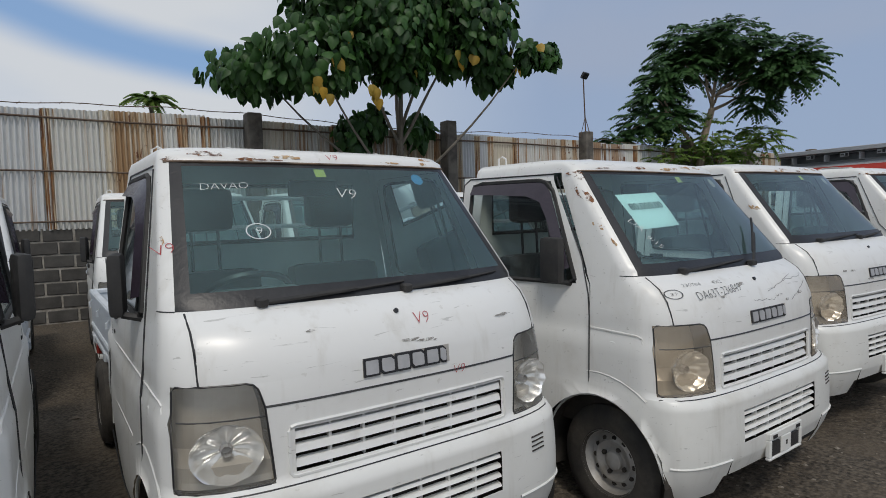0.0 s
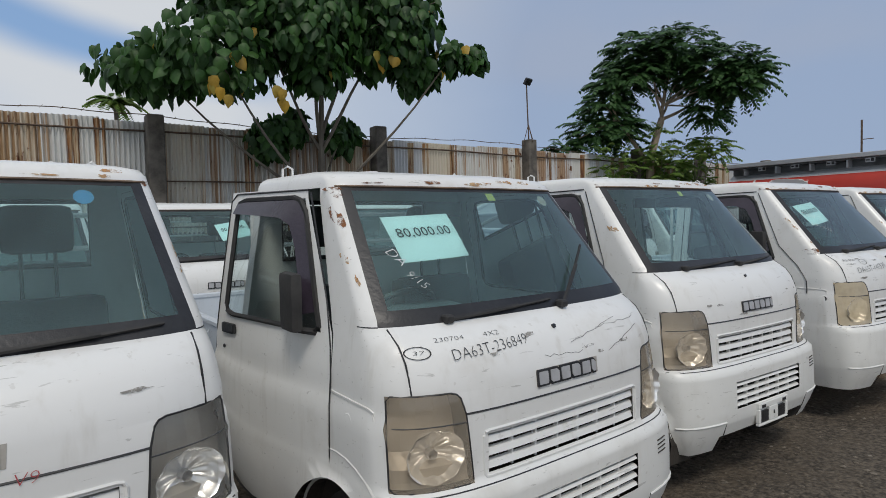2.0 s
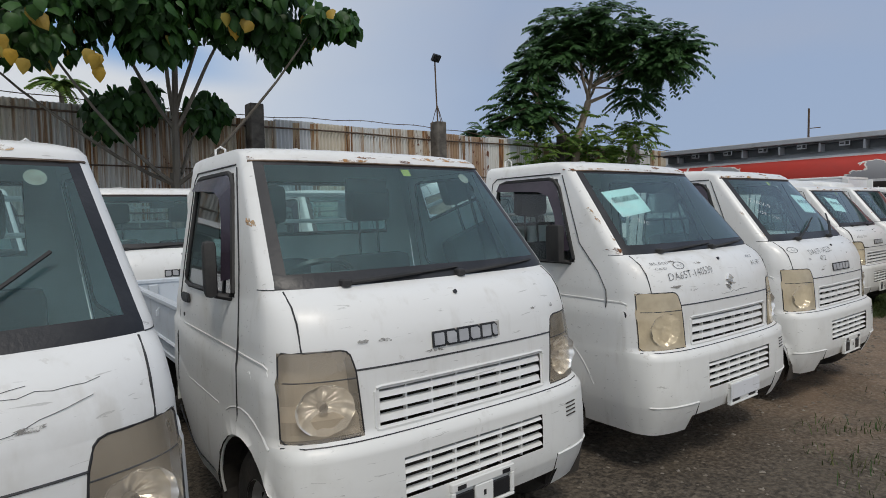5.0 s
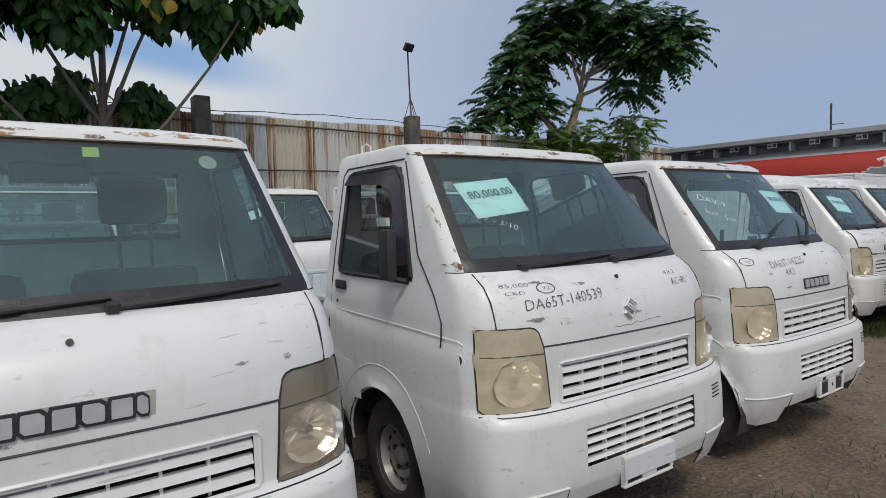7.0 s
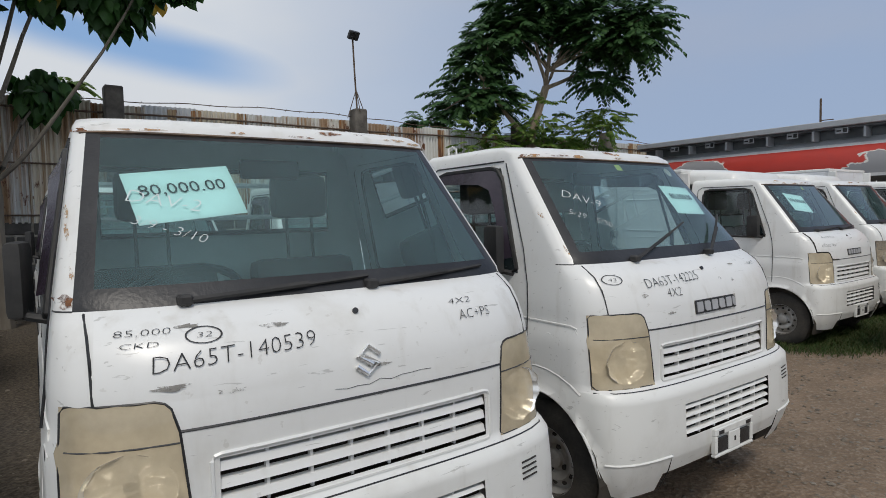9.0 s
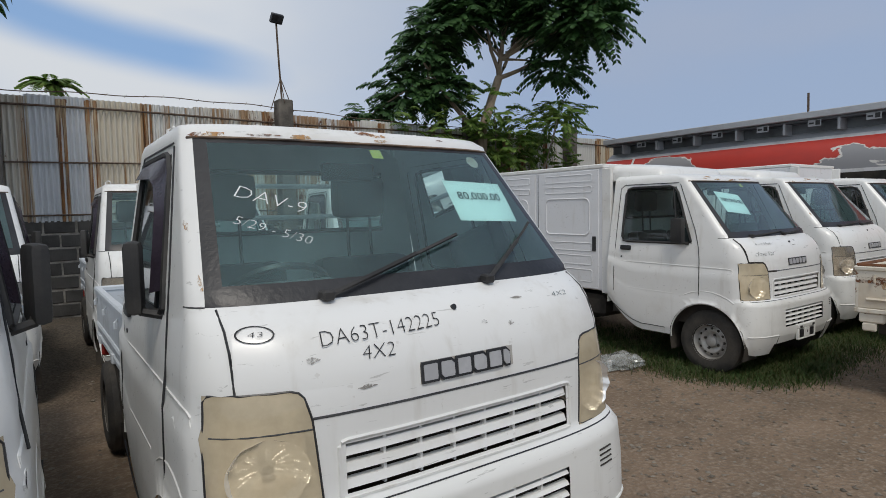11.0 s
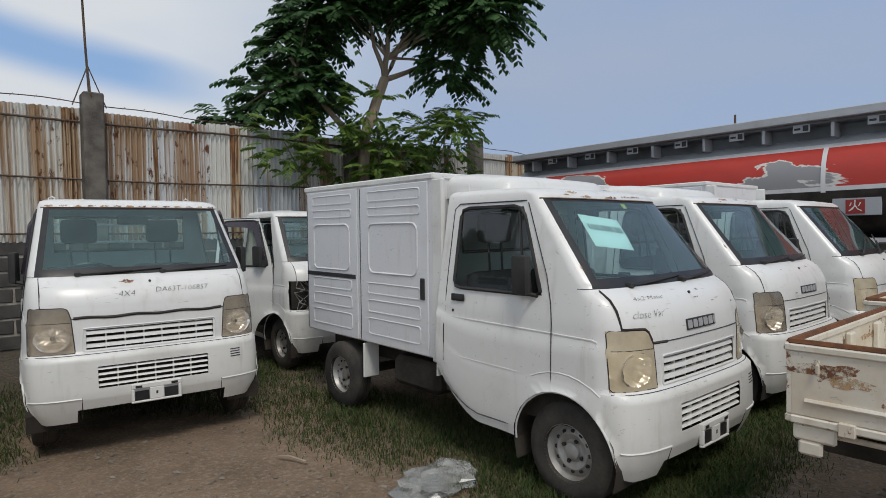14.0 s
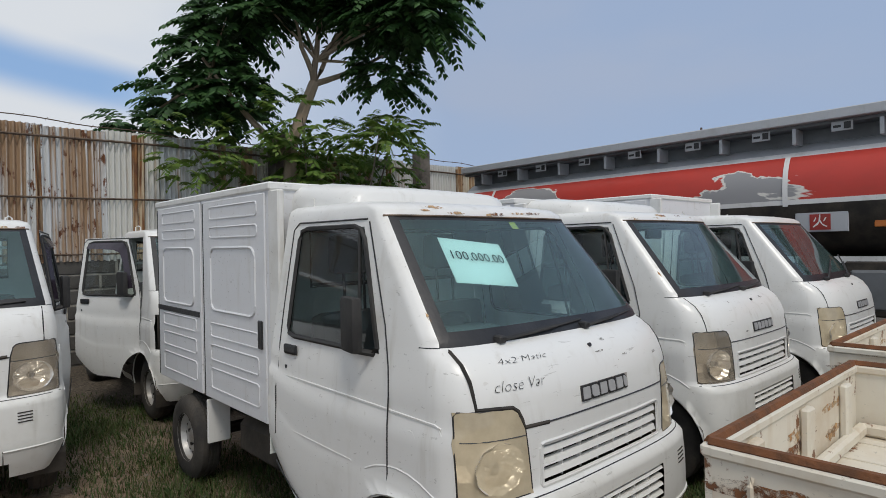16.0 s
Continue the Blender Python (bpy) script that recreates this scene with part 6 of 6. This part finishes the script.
def drop_badge(truck):
    for ob in [o for o in truck.children_recursive if o.name.startswith("name_badge")]:
        for part_ob in (*ob.children, ob):
            bpy.data.objects.remove(part_ob)


drop_badge(row2[5])
drop_badge(row2[3])

# the damaged truck has lost one lamp: an open hole with bent metal and loose wires
hurt = row2[6]
for ob in [o for o in hurt.children if o.name.startswith("headlamp") and o.data.vertices[0].co.x < 0]:
    for sub in (*ob.children, ob):
        bpy.data.objects.remove(sub)
part("lamp_hole", boxes((-0.69, -0.46, 0.17, 0.19, 0.66, 0.94)), CHASSIS_AND_SHADE, hurt)
wires = random.Random(4)
for k in range(7):
    run = [(wires.uniform(-0.68, -0.46), 0.16 - 0.02 * j * wires.random(), 0.95 - 0.07 * j + wires.uniform(-0.03, 0.03)) for j in range(5)]
    part("loose_wire", tubes(run, r=0.006, sides=5), TRIM if k % 2 else STEEL, hurt)
plate_d = part("number_plate", boxes((-0.16, 0.16, -0.024, -0.020, 0.325, 0.410), bevel=0.002), PANEL, child(d, "bumper"), "blank worn white plate")

# ---------------------------------------------------------------- notes, prices and marker writing
def mark(truck, text, x, z, size, mat, on="bonnet", turn=0.0, slant=0.15):
    return written(child(truck, on), "marker_writing", text, x, z - (0.016 if on == "bonnet" else 0), size, mat, 0.0035, slant, turn)


mark(a, "V9", 0.085, 1.075, 0.06, RED_INK)
mark(a, "V9", 0.20, 0.872, 0.05, RED_INK, "grille_panel")
mark(a, "DAVAO", -0.43, 1.53, 0.048, CHALK, "windscreen", 3)
mark(a, "V9", 0.02, 1.50, 0.08, CHALK, "windscreen", -8)
mark(a, "9", -0.36, 1.37, 0.055, CHALK, "windscreen")
ring_mark(child(a, "windscreen"), -0.36, 1.37, 0.034, CHALK)
mark(b, "DA63T-236849", -0.325, 1.076, 0.052, INK, turn=3)
mark(b, "37", -0.592, 1.085, 0.04, INK)
ring_mark(child(b, "bonnet"), -0.592, 1.069, 0.034, INK, lean=0.55)
mark(b, "230704", -0.47, 1.115, 0.038, INK)
mark(b, "4X2", -0.30, 1.115, 0.042, INK)
mark(b, "DA", -0.50, 1.36, 0.06, CHALK, "windscreen", -60)
mark(b, "9/15", -0.46, 1.28, 0.05, CHALK, "windscreen", -55)
paper_note(child(b, "windscreen"), "80,000.00", -0.325, 1.425, 0.31, 0.22, 3, 0.064)
mark(d, "85,000", -0.53, 1.108, 0.045, INK)
mark(d, "CKD", -0.54, 1.082, 0.04, INK)
mark(d, "32", -0.40, 1.093, 0.04, INK)
ring_mark(child(d, "bonnet"), -0.40, 1.077, 0.034, INK, lean=0.55)
mark(d, "DA65T-140539", -0.33, 1.045, 0.062, INK, turn=3)
mark(d, "4X2", 0.36, 1.098, 0.055, INK)
mark(d, "AC+PS", 0.40, 1.058, 0.045, INK)
mark(d, "DAV-2", -0.42, 1.41, 0.07, CHALK, "windscreen", -14)
mark(d, "3/9 - 3/10", -0.42, 1.33, 0.05, CHALK, "windscreen", -25)
paper_note(child(d, "windscreen"), "80,000.00", -0.355, 1.432, 0.30, 0.20, 8, 0.062)
mark(e, "DA63T-142225", -0.25, 1.075, 0.058, INK, turn=2)
mark(e, "4X2", -0.28, 1.025, 0.058, INK)
mark(e, "4X2", 0.46, 1.10, 0.05, GREY_INK)
mark(a, "V9", 0.02, 1.652, 0.05, RED_INK, "cab_shell")
mark(a, "V9", -0.655, 1.32, 0.06, RED_INK, "cab_shell", 20)
mark(e, "43", -0.575, 1.095, 0.04, INK)
ring_mark(child(e, "bonnet"), -0.575, 1.079, 0.036, INK, lean=0.55)
mark(e, "DAV-9", -0.42, 1.42, 0.075, CHALK, "windscreen", -22)
mark(e, "5/29 - 5/30", -0.44, 1.33, 0.05, CHALK, "windscreen", -25)
paper_note(child(e, "windscreen"), "80,000.00", 0.39, 1.41, 0.29, 0.20, -3, 0.055)
mark(v, "4x2 Matic", -0.40, 1.105, 0.06, INK, slant=0.3)
mark(v, "close Van", -0.46, 1.03, 0.06, INK, slant=0.4)
paper_note(child(v, "windscreen"), "100,000.00", -0.27, 1.425, 0.33, 0.24, -8, 0.066)
g = row2[5]
mark(g, "DA63T-106857", 0.20, 1.045, 0.055, INK)
mark(g, "4X4", -0.15, 1.03, 0.06, INK)
mark(row2[3], "DG63T-562680", -0.28, 1.06, 0.055, INK)
for t, x, z, mat in ((a, -0.05, 1.585, STICK_Y), (b, 0.12, 1.585, STICK_Y), (c, 0.1, 1.585, STICK_Y), (e, 0.02, 1.585, STICK_Y), (v, 0.1, 1.585, STICK_Y)):
    pts = [(x - 0.022, z - 0.016), (x + 0.022, z - 0.016), (x + 0.022, z + 0.016), (x - 0.022, z + 0.016)]
    mesh_part("screen_sticker", on_front(pts, -0.006), [(0, 1, 2, 3)], mat, child(t, "windscreen"))
for t, x, z, mat in ((a, 0.40, 1.565, STICK_B), (c, 0.44, 1.565, STICK_W), (b, 0.46, 1.57, STICK_W), (e, 0.46, 1.57, STICK_W)):
    pts = [(x + 0.03 * math.cos(k * math.tau / 14), z + 0.024 * math.sin(k * math.tau / 14)) for k in range(14)]
    mesh_part("round_sticker", on_front(pts, -0.006), [tuple(range(14))], mat, child(t, "windscreen"))


# ---------------------------------------------------------------- wear on single trucks
def blotch(parent, x, z, rx, rz, mat, seed, lift=0.0025):
    """An irregular worn patch lying on the cab's front."""
    rr = random.Random(seed)
    pts = []
    for k in range(16):
        q = rr.uniform(0.45, 1.0)
        pts.append((x + rx * q * math.cos(k * math.tau / 16), z + rz * q * math.sin(k * math.tau / 16)))
    vs = on_front([(x, z)] + pts, lift)
    mesh_part("rust_patch", vs, [(0, k + 1, (k + 1) % 16 + 1) for k in range(16)], mat, parent, "rusty patch")


def crack(parent, x, z, length, drop, seed):
    rr = random.Random(seed)
    pts = [(x + length * k / 9, z + drop * k / 9 + rr.uniform(-0.005, 0.005)) for k in range(10)]
    part("paint_crack", tubes(on_front(pts, 0.0005), r=0.0009, sides=3), SEAT, parent)


DIRT_SPOT = stain("grey_scuff", (0.34, 0.33, 0.31), (0.22, 0.21, 0.19))
shell_b, shell_d, shell_g = child(b, "cab_shell"), child(d, "cab_shell"), child(g, "cab_shell")
blotch(shell_b, -0.605, 1.60, 0.03, 0.03, RUST_SPOT, 1)
blotch(shell_b, -0.63, 1.50, 0.014, 0.05, RUST_SPOT, 2)
blotch(shell_d, -0.675, 1.165, 0.03, 0.022, RUST_SPOT, 3)
blotch(shell_d, -0.60, 1.63, 0.025, 0.012, RUST_SPOT, 4)
blotch(child(a, "cab_shell"), -0.58, 1.632, 0.03, 0.010, RUST_SPOT, 5)
blotch(child(a, "cab_shell"), 0.60, 1.62, 0.018, 0.014, RUST_SPOT, 6)
for k in range(14):
    blotch(shell_g, -0.55 + 0.085 * k, 1.634, 0.035, 0.010, RUST_SPOT if k % 2 else RUST_LIGHT, 20 + k)
blotch(child(g, "bonnet"), -0.14, 1.095, 0.055, 0.016, RUST_SPOT, 40)
blotch(child(e, "cab_shell"), -0.57, 1.632, 0.03, 0.010, RUST_SPOT, 41)
blotch(child(c, "cab_shell"), -0.59, 1.632, 0.016, 0.012, RUST_SPOT, 42)
for k, (x, z, l, dz) in enumerate(((0.05, 1.03, 0.32, 0.05), (0.25, 0.97, 0.25, 0.07), (-0.1, 1.0, 0.2, -0.01), (0.22, 1.06, 0.3, 0.01))):
    crack(child(b, "bonnet"), x, z, l, dz, 60 + k)
for k, t in enumerate((a, b, c, d, e, v, w2, left)):
    sh = child(t, "cab_shell")
    rk = random.Random(90 + k)
    for j in range(7):
        blotch(sh, rk.uniform(-0.55, 0.55), rk.uniform(1.632, 1.664), rk.uniform(0.02, 0.09), rk.uniform(0.004, 0.012), RUST_LIGHT if rk.random() < 0.6 else RUST_SPOT, 200 + 10 * k + j)
    for j in range(3):
        sd = rk.choice((-1, 1))
        blotch(sh, sd * rk.uniform(0.645, 0.66), rk.uniform(1.2, 1.4), 0.006, rk.uniform(0.01, 0.03), RUST_LIGHT, 400 + 10 * k + j)
    bn = child(t, "bonnet")
    for j in range(5):
        blotch(bn, rk.uniform(-0.5, 0.55), rk.uniform(0.88, 1.1), rk.uniform(0.01, 0.05), rk.uniform(0.003, 0.010), DIRT_SPOT, 600 + 10 * k + j)
crack(child(d, "bonnet"), -0.1, 0.90, 0.3, 0.01, 70)
part("sprung_bonnet_gap", tubes(on_front([(-0.46 + 0.046 * k, 0.874 + 0.004 * math.sin(k)) for k in range(21)], 0.001), r=0.010, sides=5), CHASSIS_AND_SHADE, child(g, "bonnet"))
run = [(-0.640, z) for z in (1.13, 1.09, 1.04, 1.0, 0.95)] + [(-0.56, 0.948), (-0.515, 0.945), (-0.495, 0.93), (-0.482, 0.90), (-0.474, 0.874), (-0.36, 0.872)]
part("sprung_bonnet_gap", tubes(on_front(run, 0.0), r=0.0075, sides=5), CHASSIS_AND_SHADE, child(v, "bonnet"))
paper_note(child(row2[1], "windscreen"), "80,000.00", 0.20, 1.42, 0.31, 0.21, 12, 0.06)

# ---------------------------------------------------------------- litter
BAG = sheet_glass("thin_plastic", (0.8, 0.82, 0.8), 0.3, (0.62, 0.62, 0.58), 0.25)
bag = tagged(new("plastic_bag"), "crumpled clear plastic bag lying on the dirt", "bag")
brg = random.Random(9)
bm = bmesh.new()
bmesh.ops.create_icosphere(bm, subdivisions=3, radius=1)
for p in bm.verts:
    n = 1 + 0.45 * noise.noise(p.co * 2.3) + 0.2 * noise.noise(p.co * 6)
    p.co = Vector((11.42 + 0.24 * p.co.x * n, 3.62 + 0.17 * p.co.y * n, max(0.0, 0.02 + 0.08 * p.co.z * n)))
part("crumpled_film", bm, BAG, bag)
for x, y, l, t in ((11.9, 3.35, 0.5, 0.5), (12.15, 3.2, 0.35, 0.2), (10.3, 3.9, 0.25, 1.2), (11.0, 4.4, 0.22, 2.0), (9.6, 4.1, 0.7, 0.1), (9.4, 4.2, 0.6, 0.35)):
    s = tagged(new("stick"), "dry brown stick lying on the ground", "stick", "sticks on the dirt")
    part("stick_stem", tubes([(x, y, 0.012), (x + 0.5 * l * math.cos(t), y + 0.5 * l * math.sin(t) + 0.02, 0.022), (x + l * math.cos(t), y + l * math.sin(t), 0.012)], r=0.008, sides=5), BARK_L, s)
